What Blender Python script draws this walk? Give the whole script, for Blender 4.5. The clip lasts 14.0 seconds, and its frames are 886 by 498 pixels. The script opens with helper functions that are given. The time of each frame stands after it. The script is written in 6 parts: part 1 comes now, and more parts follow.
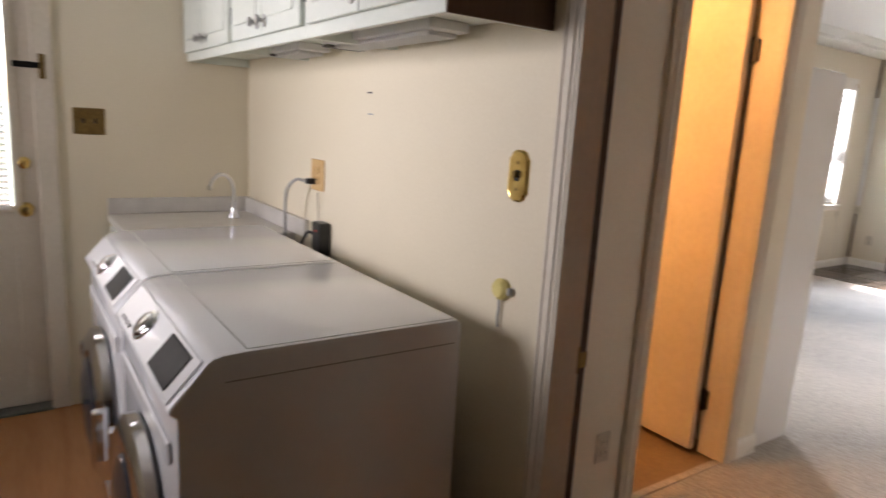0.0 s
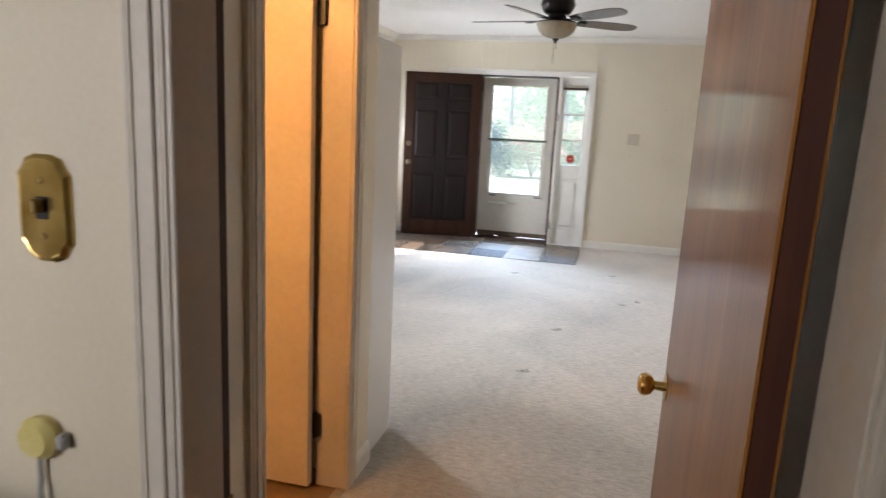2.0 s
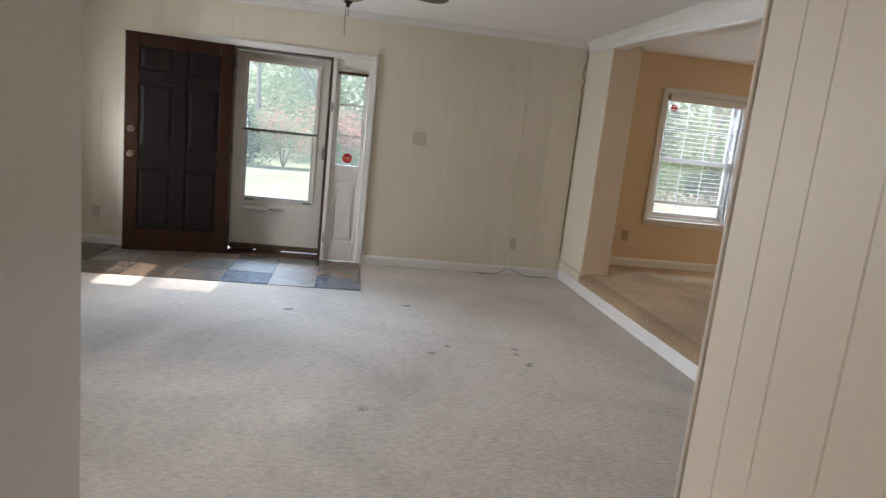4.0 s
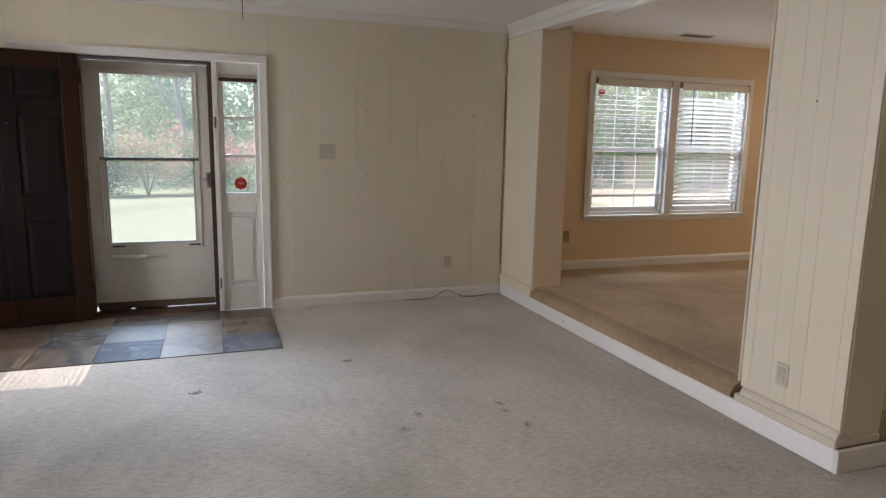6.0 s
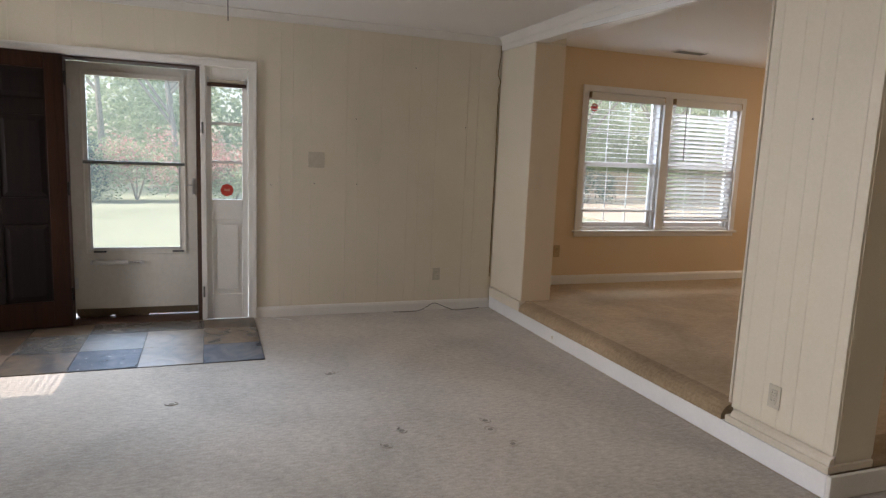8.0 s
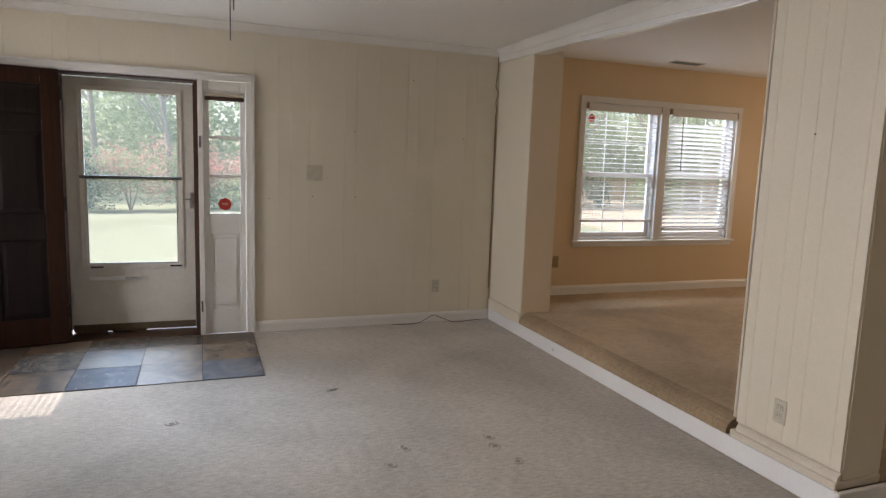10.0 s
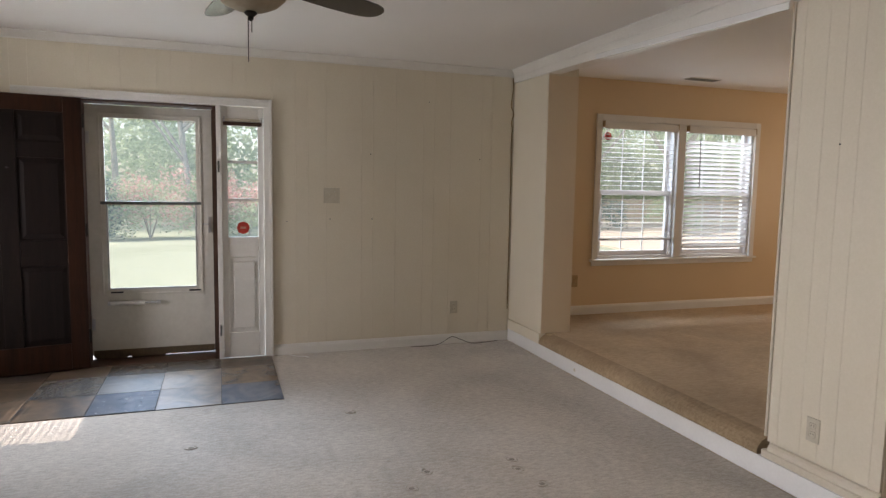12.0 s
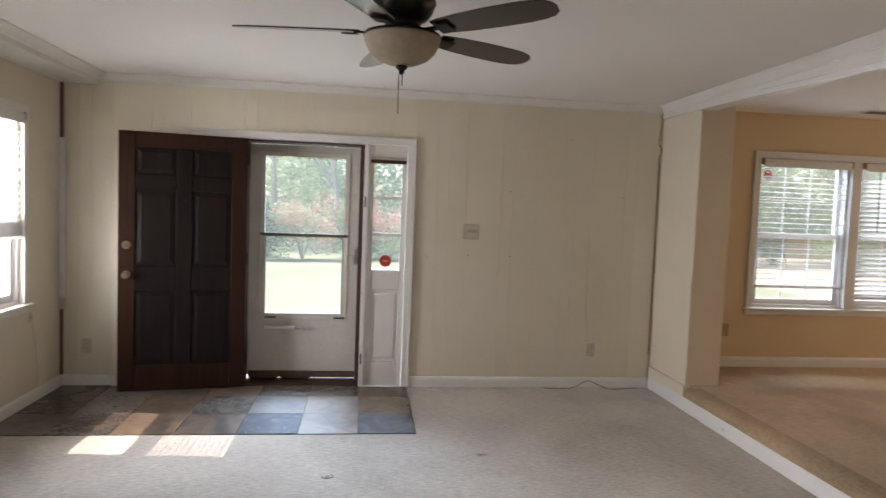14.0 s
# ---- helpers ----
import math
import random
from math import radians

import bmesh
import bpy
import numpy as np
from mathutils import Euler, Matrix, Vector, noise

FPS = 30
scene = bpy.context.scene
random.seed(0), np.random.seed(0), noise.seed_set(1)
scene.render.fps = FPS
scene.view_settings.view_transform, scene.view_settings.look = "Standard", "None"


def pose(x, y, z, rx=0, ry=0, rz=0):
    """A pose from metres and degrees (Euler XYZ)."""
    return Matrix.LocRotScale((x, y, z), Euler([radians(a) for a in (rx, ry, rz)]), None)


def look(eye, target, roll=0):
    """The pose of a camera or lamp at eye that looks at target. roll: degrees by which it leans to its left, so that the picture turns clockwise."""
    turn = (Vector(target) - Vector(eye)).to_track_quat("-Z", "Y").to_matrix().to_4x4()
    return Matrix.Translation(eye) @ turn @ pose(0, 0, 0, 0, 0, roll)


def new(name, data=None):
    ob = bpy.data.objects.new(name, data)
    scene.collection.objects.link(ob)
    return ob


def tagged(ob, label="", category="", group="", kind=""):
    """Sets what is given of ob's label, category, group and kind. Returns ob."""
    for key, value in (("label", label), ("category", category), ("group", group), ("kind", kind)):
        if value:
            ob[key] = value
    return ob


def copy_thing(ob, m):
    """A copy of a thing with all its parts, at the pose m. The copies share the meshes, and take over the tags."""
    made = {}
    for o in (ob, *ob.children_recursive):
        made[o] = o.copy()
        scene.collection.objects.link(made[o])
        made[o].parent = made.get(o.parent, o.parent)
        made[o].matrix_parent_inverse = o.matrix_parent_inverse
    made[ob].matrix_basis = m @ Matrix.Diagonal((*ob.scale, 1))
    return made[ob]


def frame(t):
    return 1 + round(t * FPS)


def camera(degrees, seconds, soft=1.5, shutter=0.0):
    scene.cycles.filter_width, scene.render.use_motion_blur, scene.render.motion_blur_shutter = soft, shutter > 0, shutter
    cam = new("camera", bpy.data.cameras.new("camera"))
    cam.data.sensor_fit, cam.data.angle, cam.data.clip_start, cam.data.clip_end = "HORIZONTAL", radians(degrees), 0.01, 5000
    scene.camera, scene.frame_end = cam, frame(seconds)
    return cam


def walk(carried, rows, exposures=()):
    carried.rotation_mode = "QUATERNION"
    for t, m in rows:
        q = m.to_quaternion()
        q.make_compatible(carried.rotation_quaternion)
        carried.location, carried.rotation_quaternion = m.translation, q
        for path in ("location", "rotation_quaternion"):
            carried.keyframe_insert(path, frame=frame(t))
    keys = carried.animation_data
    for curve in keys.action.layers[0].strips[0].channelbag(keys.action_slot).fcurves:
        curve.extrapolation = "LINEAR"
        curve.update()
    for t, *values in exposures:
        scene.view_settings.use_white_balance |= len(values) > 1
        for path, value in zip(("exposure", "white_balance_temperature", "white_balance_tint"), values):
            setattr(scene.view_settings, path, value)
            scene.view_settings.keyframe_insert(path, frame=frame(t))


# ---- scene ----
cam = camera(69.4, 14.0, soft=1.35, shutter=0.25)
PATH = [
    (0, (0.107, 0.761, 1.381), (1.225, 2.375, 0.999), 3.4),
    (0.5, (0.085, 0.839, 1.391), (1.644, 2.031, 1.009), 5.2),
    (1, (0.124, 0.935, 1.383), (1.84, 1.897, 1.021), 5.4),
    (1.5, (0.3, 1.108, 1.389), (2.099, 1.903, 1.028), 3.1),
    (2, (0.525, 1.314, 1.385), (2.435, 1.775, 1.009), 2.9),
    (2.5, (0.797, 1.498, 1.405), (2.76, 1.552, 1.023), 4.4),
    (3, (1.109, 1.522, 1.374), (3.077, 1.612, 1.032), 3.0),
    (3.5, (1.525, 1.6, 1.397), (3.489, 1.592, 1.019), 4.3),
    (4, (1.919, 1.693, 1.423), (3.862, 1.381, 1.069), 6.2),
    (6.3, (2.999, 1.901, 1.426), (4.851, 1.217, 1.107), 1.7),
    (6.5, (3.001, 1.899, 1.427), (4.854, 1.212, 1.116), 2.9),
    (7, (3.003, 1.907, 1.387), (4.851, 1.209, 1.076), 4.2),
    (7.5, (3.024, 1.877, 1.395), (4.874, 1.176, 1.108), 2.9),
    (8, (3.036, 1.855, 1.416), (4.893, 1.168, 1.129), 2.4),
    (8.2, (3.037, 1.837, 1.418), (4.894, 1.151, 1.139), 1.8),
    (10.5, (3.087, 1.897, 1.469), (4.939, 1.187, 1.214), 2.3),
    (11, (3.094, 1.886, 1.458), (4.956, 1.192, 1.231), 2.6),
    (11.5, (3.091, 1.901, 1.435), (4.978, 1.267, 1.237), 0.7),
    (12, (3.102, 1.893, 1.434), (4.981, 1.235, 1.239), 1.0),
    (12.5, (3.1, 1.914, 1.441), (4.988, 1.272, 1.281), 3.3),
    (13, (3.122, 1.92, 1.432), (5.003, 1.263, 1.261), 2.9),
    (13.5, (3.125, 1.926, 1.462), (5.048, 1.392, 1.325), 1.6),
    (14, (3.14, 1.896, 1.525), (5.121, 1.65, 1.401), 2.2),
]
EXPOSURES = [(0.0, 2.36, 6650, 22), (1.0, 2.4, 6600, 20), (1.5, 2.24, 6650, 21), (2.0, 2.1, 6500, 18), (2.5, 2.12, 6450, 18), (3.0, 1.96, 6550, 19), (3.5, 1.74, 6650, 20), (4.0, 1.42, 6600, 18), (5.2, 1.26, 6750, 20), (6.5, 1.1, 6850, 21), (10.5, 1.1, 7050, 22), (12.5, 1.1, 7050, 22), (13.2, 1.2, 7000, 22), (14.0, 1.36, 6950, 22)]
walk(cam, [(t, look(eye, target, roll)) for t, eye, target, roll in PATH], EXPOSURES)

# ---- world and sun ----
SUN_EL = 50.0
world = bpy.data.worlds.new("sky")
scene.world = world
world.use_nodes = True
wn = world.node_tree.nodes
wn.clear()
sky = wn.new("ShaderNodeTexSky")
sky.sky_type, sky.sun_disc = "NISHITA", False
sky.sun_elevation, sky.sun_rotation = radians(SUN_EL), 0.0
sky.air_density, sky.dust_density = 1.0, 2.0
wbg = wn.new("ShaderNodeBackground")
wbg.inputs["Strength"].default_value = 0.15
wout = wn.new("ShaderNodeOutputWorld")
world.node_tree.links.new(sky.outputs["Color"], wbg.inputs["Color"])
world.node_tree.links.new(wbg.outputs["Background"], wout.inputs["Surface"])

sun_data = bpy.data.lights.new("sun", "SUN")
sun_data.energy, sun_data.angle, sun_data.color = 3.0, radians(0.5), (1.0, 0.96, 0.90)
sun = new("sun", sun_data)
sun.matrix_world = look((0, 0, 0), (-0.05, -math.cos(radians(SUN_EL)), -math.sin(radians(SUN_EL))))


def area_lamp(name, eye, target, w, h, watts, colour, spread=180):
    d = bpy.data.lights.new(name, "AREA")
    d.shape, d.size, d.size_y, d.energy, d.color = "RECTANGLE", w, h, watts, colour
    d.spread = radians(spread)
    ob = new(name, d)
    ob.matrix_world = look(eye, target)
    return ob


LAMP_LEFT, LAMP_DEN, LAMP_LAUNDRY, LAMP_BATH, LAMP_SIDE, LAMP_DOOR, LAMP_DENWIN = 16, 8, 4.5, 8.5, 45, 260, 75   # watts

# ---- plan, in metres ----
FW = 8.525      # inner face of the front wall
LW = 4.27       # inner face of the living room's left wall
SY = -0.655     # line of the step and of the dividing columns
CEIL = 2.49
DZ = 0.20       # floor of the den
LX = 1.126      # laundry face of the wall between laundry and hall
HX = 1.25       # hall face of the same wall
LE = 4.0       # end wall of the laundry
HL, HR = 2.16, 0.98   # hall faces, left and right
DEN_R = -5.4


# ---- materials ----
def node_mat(name):
    m = bpy.data.materials.new(name)
    m.use_nodes = True
    nt = m.node_tree
    return m, nt, nt.nodes["Principled BSDF"]


def surface(name, dark, light, rough=0.5, metal=0.0, big=2.0, fine=60.0, bump=0.05, depth=0.002, stretch=(1, 1, 1), coat=0.0, vary=0.0, sheen=0.0, rvar=0.1):
    """Colour varied by a broad and a fine noise, fine relief, uneven gloss."""
    m, nt, p = node_mat(name)
    N, L = nt.nodes, nt.links
    tc = N.new("ShaderNodeTexCoord")
    mp = N.new("ShaderNodeMapping")
    mp.inputs["Scale"].default_value = stretch
    L.new(tc.outputs["Object"], mp.inputs["Vector"])
    a, b = N.new("ShaderNodeTexNoise"), N.new("ShaderNodeTexNoise")
    a.inputs["Scale"].default_value, a.inputs["Detail"].default_value = big, 4
    b.inputs["Scale"].default_value, b.inputs["Detail"].default_value = fine, 3
    for n in (a, b):
        L.new(mp.outputs["Vector"], n.inputs["Vector"])
    mix = N.new("ShaderNodeMix")
    mix.data_type = "FLOAT"
    mix.inputs["Factor"].default_value = 0.4
    L.new(a.outputs["Fac"], mix.inputs[2])
    L.new(b.outputs["Fac"], mix.inputs[3])
    ramp = N.new("ShaderNodeValToRGB")
    e = ramp.color_ramp.elements
    e[0].position, e[1].position = 0.32, 0.68
    e[0].color, e[1].color = (*dark, 1), (*light, 1)
    L.new(mix.outputs[0], ramp.inputs["Fac"])
    colour = ramp.outputs["Color"]
    if vary:
        info = N.new("ShaderNodeObjectInfo")
        hsv = N.new("ShaderNodeHueSaturation")
        mr = N.new("ShaderNodeMapRange")
        mr.inputs["To Min"].default_value, mr.inputs["To Max"].default_value = 1 - vary, 1 + vary
        L.new(info.outputs["Random"], mr.inputs["Value"])
        L.new(mr.outputs["Result"], hsv.inputs["Value"])
        L.new(colour, hsv.inputs["Color"])
        colour = hsv.outputs["Color"]
    L.new(colour, p.inputs["Base Color"])
    rr = N.new("ShaderNodeMapRange")
    rr.inputs["To Min"].default_value, rr.inputs["To Max"].default_value = max(0.02, rough - rvar), min(1, rough + rvar)
    L.new(a.outputs["Fac"], rr.inputs["Value"])
    L.new(rr.outputs["Result"], p.inputs["Roughness"])
    p.inputs["Metallic"].default_value = metal
    p.inputs["Coat Weight"].default_value = coat
    p.inputs["Sheen Weight"].default_value = sheen
    if bump:
        bp = N.new("ShaderNodeBump")
        bp.inputs["Strength"].default_value, bp.inputs["Distance"].default_value = bump, depth
        L.new(b.outputs["Fac"], bp.inputs["Height"])
        L.new(bp.outputs["Normal"], p.inputs["Normal"])
    return m


def carpet_material(name, dark, light, sheen, clean=0.7):
    m, nt, p = node_mat(name)
    N, L = nt.nodes, nt.links
    tc = N.new("ShaderNodeTexCoord")
    big, mid, fine = (N.new("ShaderNodeTexNoise") for _ in range(3))
    for n, s, d in ((big, 1.3, 3), (mid, 9.0, 4), (fine, 85.0, 3)):
        n.inputs["Scale"].default_value, n.inputs["Detail"].default_value = s, d
        L.new(tc.outputs["Object"], n.inputs["Vector"])
    rows, stretch = N.new("ShaderNodeTexNoise"), N.new("ShaderNodeMapping")
    stretch.inputs["Scale"].default_value = (1.0, 0.42, 1.0)
    rows.inputs["Scale"].default_value, rows.inputs["Detail"].default_value = 52.0, 2.0
    L.new(tc.outputs["Object"], stretch.inputs["Vector"])
    L.new(stretch.outputs["Vector"], rows.inputs["Vector"])

    def blend(f, a, b):
        mx = N.new("ShaderNodeMix")
        mx.data_type = "FLOAT"
        mx.inputs["Factor"].default_value = f
        L.new(a, mx.inputs[2])
        L.new(b, mx.inputs[3])
        return mx.outputs[0]
    v = blend(0.68, blend(0.4, big.outputs["Fac"], mid.outputs["Fac"]), blend(0.6, fine.outputs["Fac"], rows.outputs["Fac"]))
    ramp = N.new("ShaderNodeValToRGB")
    e = ramp.color_ramp.elements
    e[0].position, e[1].position = 0.36, 0.64
    e[0].color, e[1].color = (*dark, 1), (*light, 1)
    L.new(v, ramp.inputs["Fac"])
    soil, tone = N.new("ShaderNodeTexNoise"), N.new("ShaderNodeMapRange")
    soil.inputs["Scale"].default_value, soil.inputs["Detail"].default_value, soil.inputs["Distortion"].default_value = 0.9, 5.0, 0.8
    tone.inputs["From Min"].default_value, tone.inputs["From Max"].default_value = 0.33, 0.62
    tone.inputs["To Min"].default_value, tone.inputs["To Max"].default_value = clean, 1.14
    L.new(tc.outputs["Object"], soil.inputs["Vector"])
    L.new(soil.outputs["Fac"], tone.inputs["Value"])
    mul = N.new("ShaderNodeVectorMath")
    mul.operation = "SCALE"
    L.new(ramp.outputs["Color"], mul.inputs[0])
    L.new(tone.outputs["Result"], mul.inputs["Scale"])
    L.new(mul.outputs["Vector"], p.inputs["Base Color"])
    p.inputs["Roughness"].default_value = 0.95
    p.inputs["Sheen Weight"].default_value, p.inputs["Sheen Roughness"].default_value = sheen, 0.38
    p.inputs["Specular IOR Level"].default_value = 0.2
    bp = N.new("ShaderNodeBump")
    bp.inputs["Strength"].default_value, bp.inputs["Distance"].default_value = 0.5, 0.010
    L.new(blend(0.5, fine.outputs["Fac"], rows.outputs["Fac"]), bp.inputs["Height"])
    L.new(bp.outputs["Normal"], p.inputs["Normal"])
    return m


def wood_material(name, dark, light, rough=0.35, grain=(9, 9, 0.7), coat=0.3, bump=0.1, spec=0.5, crough=0.12):
    m, nt, p = node_mat(name)
    N, L = nt.nodes, nt.links
    tc = N.new("ShaderNodeTexCoord")
    mp = N.new("ShaderNodeMapping")
    mp.inputs["Scale"].default_value = grain
    L.new(tc.outputs["Object"], mp.inputs["Vector"])
    n1, n2 = N.new("ShaderNodeTexNoise"), N.new("ShaderNodeTexNoise")
    for n, s, d, w in ((n1, 1.2, 5, 1.2), (n2, 14.0, 4, 0.4)):
        n.inputs["Scale"].default_value, n.inputs["Detail"].default_value, n.inputs["Distortion"].default_value = s, d, w
        L.new(mp.outputs["Vector"], n.inputs["Vector"])
    mx = N.new("ShaderNodeMix")
    mx.data_type = "FLOAT"
    mx.inputs["Factor"].default_value = 0.35
    L.new(n1.outputs["Fac"], mx.inputs[2])
    L.new(n2.outputs["Fac"], mx.inputs[3])
    ramp = N.new("ShaderNodeValToRGB")
    e = ramp.color_ramp.elements
    e[0].position, e[1].position = 0.3, 0.7
    e[0].color, e[1].color = (*dark, 1), (*light, 1)
    L.new(mx.outputs[0], ramp.inputs["Fac"])
    L.new(ramp.outputs["Color"], p.inputs["Base Color"])
    p.inputs["Roughness"].default_value = rough
    p.inputs["Coat Weight"].default_value, p.inputs["Coat Roughness"].default_value = coat, crough
    p.inputs["Specular IOR Level"].default_value = spec
    bp = N.new("ShaderNodeBump")
    bp.inputs["Strength"].default_value, bp.inputs["Distance"].default_value = bump, 0.001
    L.new(n2.outputs["Fac"], bp.inputs["Height"])
    L.new(bp.outputs["Normal"], p.inputs["Normal"])
    return m


def slate_material(name, base, stain, gloss):
    """Cleft slate of one tone with rust clouds; gloss is its mean roughness."""
    m, nt, p = node_mat(name)
    N, L = nt.nodes, nt.links
    tc, info = N.new("ShaderNodeTexCoord"), N.new("ShaderNodeObjectInfo")
    n1, n2 = N.new("ShaderNodeTexNoise"), N.new("ShaderNodeTexNoise")
    for n, s, w in ((n1, 1.7, 1.0), (n2, 25.0, 0.5)):
        n.inputs["Scale"].default_value, n.inputs["Detail"].default_value, n.inputs["Distortion"].default_value = s, 6, w
        L.new(tc.outputs["Object"], n.inputs["Vector"])
    rust = N.new("ShaderNodeValToRGB")
    r = rust.color_ramp.elements
    r[0].position, r[1].position = 0.48, 0.85
    r[0].color, r[1].color = (0, 0, 0, 1), (1, 1, 1, 1)
    L.new(n1.outputs["Fac"], rust.inputs["Fac"])
    mx = N.new("ShaderNodeMix")
    mx.data_type = "RGBA"
    L.new(rust.outputs["Color"], mx.inputs["Factor"])
    mx.inputs[6].default_value = (*base, 1)
    mx.inputs[7].default_value = (*stain, 1)
    veil, cloud = N.new("ShaderNodeMix"), N.new("ShaderNodeValToRGB")
    veil.data_type = "RGBA"
    veil.inputs["Factor"].default_value = 0.55
    c = cloud.color_ramp.elements
    c[0].position, c[1].position = 0.35, 0.7
    c[0].color, c[1].color = tuple(0.35 * c for c in base) + (1,), (*stain, 1)
    n3 = N.new("ShaderNodeTexNoise")
    n3.inputs["Scale"].default_value, n3.inputs["Detail"].default_value, n3.inputs["Distortion"].default_value = 4.0, 7, 2.2
    shift = N.new("ShaderNodeVectorMath")
    shift.operation = "MULTIPLY_ADD"
    shift.inputs[1].default_value = (31.0, 17.0, 9.0)
    L.new(info.outputs["Random"], shift.inputs[0])
    L.new(tc.outputs["Object"], shift.inputs[2])
    for n in (n1, n3):
        L.new(shift.outputs["Vector"], n.inputs["Vector"])
    L.new(n3.outputs["Fac"], cloud.inputs["Fac"])
    L.new(mx.outputs[2], veil.inputs[6])
    L.new(cloud.outputs["Color"], veil.inputs[7])
    L.new(veil.outputs[2], p.inputs["Base Color"])
    rr = N.new("ShaderNodeMapRange")
    rr.inputs["To Min"].default_value, rr.inputs["To Max"].default_value = gloss - 0.1, gloss + 0.12
    rsum = N.new("ShaderNodeMath")
    rsum.operation = "MULTIPLY_ADD"
    rsum.inputs[1].default_value = 0.45
    L.new(n2.outputs["Fac"], rsum.inputs[0])
    rnd2 = N.new("ShaderNodeMath")
    rnd2.operation = "MULTIPLY"
    rnd2.inputs[1].default_value = 0.55
    L.new(info.outputs["Random"], rnd2.inputs[0])
    L.new(rnd2.outputs["Value"], rsum.inputs[2])
    L.new(rsum.outputs["Value"], rr.inputs["Value"])
    L.new(rr.outputs["Result"], p.inputs["Roughness"])
    p.inputs["Specular IOR Level"].default_value = 0.75
    bp = N.new("ShaderNodeBump")
    bp.inputs["Strength"].default_value, bp.inputs["Distance"].default_value = 0.45, 0.006
    L.new(n3.outputs["Fac"], bp.inputs["Height"])
    L.new(bp.outputs["Normal"], p.inputs["Normal"])
    return m


def pane_material(name, tint=(0.97, 0.985, 0.98), dust=0.0):
    """A thin clear pane: it lets light straight through, mirrors a little more at a slant and can carry a film of dust,
    which also puts the pale haze over the view outside.
    """
    m = bpy.data.materials.new(name)
    m.use_nodes = True
    N, L = m.node_tree.nodes, m.node_tree.links
    N.clear()
    out, mix = N.new("ShaderNodeOutputMaterial"), N.new("ShaderNodeMixShader")
    tr, gl, fr = N.new("ShaderNodeBsdfTransparent"), N.new("ShaderNodeBsdfGlossy"), N.new("ShaderNodeLayerWeight")
    tr.inputs["Color"].default_value = (*tint, 1)
    gl.inputs["Roughness"].default_value = 0.02
    fr.inputs["Blend"].default_value = 0.5
    slant, gloss = N.new("ShaderNodeMath"), N.new("ShaderNodeMath")
    slant.operation, gloss.operation = "POWER", "MULTIPLY_ADD"
    slant.inputs[1].default_value, gloss.inputs[1].default_value, gloss.inputs[2].default_value = 5.0, 0.95, 0.03
    L.new(fr.outputs["Facing"], slant.inputs[0])
    L.new(slant.outputs["Value"], gloss.inputs[0])
    L.new(gloss.outputs["Value"], mix.inputs["Fac"])
    L.new(tr.outputs["BSDF"], mix.inputs[1])
    if dust:
        film, grime = N.new("ShaderNodeMixShader"), N.new("ShaderNodeBsdfTranslucent")
        grime.inputs["Color"].default_value = (0.95, 0.92, 0.76, 1)
        film.inputs["Fac"].default_value = dust
        L.new(tr.outputs["BSDF"], film.inputs[1])
        L.new(grime.outputs["BSDF"], film.inputs[2])
        L.new(film.outputs["Shader"], mix.inputs[1])
    L.new(gl.outputs["BSDF"], mix.inputs[2])
    L.new(mix.outputs["Shader"], out.inputs["Surface"])
    return m


def leaf_material(name, dark, light, trans=0.5):
    m, nt, p = node_mat(name)
    N, L = nt.nodes, nt.links
    geo = N.new("ShaderNodeNewGeometry")
    ramp = N.new("ShaderNodeValToRGB")
    e = ramp.color_ramp.elements
    e[0].color, e[1].color = (*dark, 1), (*light, 1)
    L.new(geo.outputs["Random Per Island"], ramp.inputs["Fac"])
    L.new(ramp.outputs["Color"], p.inputs["Base Color"])
    p.inputs["Roughness"].default_value = 0.55
    tl = N.new("ShaderNodeBsdfTranslucent")
    L.new(ramp.outputs["Color"], tl.inputs["Color"])
    mx = N.new("ShaderNodeMixShader")
    mx.inputs["Fac"].default_value = trans
    L.new(p.outputs["BSDF"], mx.inputs[1])
    L.new(tl.outputs["BSDF"], mx.inputs[2])
    L.new(mx.outputs["Shader"], N["Material Output"].inputs["Surface"])
    return m


CREAM = surface("cream_paint", (0.68, 0.615, 0.49), (0.75, 0.685, 0.565), 0.42, big=1.1, fine=90, bump=0.04)
WARM = surface("peach_paint", (0.64, 0.485, 0.30), (0.71, 0.545, 0.35), 0.5, big=1.0, fine=120, bump=0.05)
LAUNDRY = surface("laundry_paint", (0.69, 0.612, 0.455), (0.76, 0.682, 0.525), 0.45, big=1.2, fine=120, bump=0.06)
TRIM = surface("white_trim_paint", (0.72, 0.70, 0.65), (0.80, 0.78, 0.74), 0.35, big=3, fine=70, bump=0.06)
OFFWHITE = surface("aged_trim_paint", (0.60, 0.535, 0.43), (0.70, 0.635, 0.53), 0.38, big=3, fine=50, bump=0.08)
CEILM = surface("ceiling_paint", (0.83, 0.815, 0.79), (0.88, 0.865, 0.84), 0.9, big=0.9, fine=160, bump=0.35, depth=0.003)
GLOSSWHITE = surface("glossy_white_paint", (0.80, 0.80, 0.79), (0.87, 0.87, 0.86), 0.2, big=3, fine=60, bump=0.03, coat=0.5, rvar=0.06)
# cream with the shade of the column's end put into its colour
COLUMNSHADE = surface("shaded_cream_paint", (0.69, 0.575, 0.43), (0.76, 0.645, 0.495), 0.45, big=1.1, fine=90, bump=0.04)
CARPET = carpet_material("taupe_carpet", (0.32, 0.28, 0.232), (0.51, 0.455, 0.385), 0.44, 0.84)
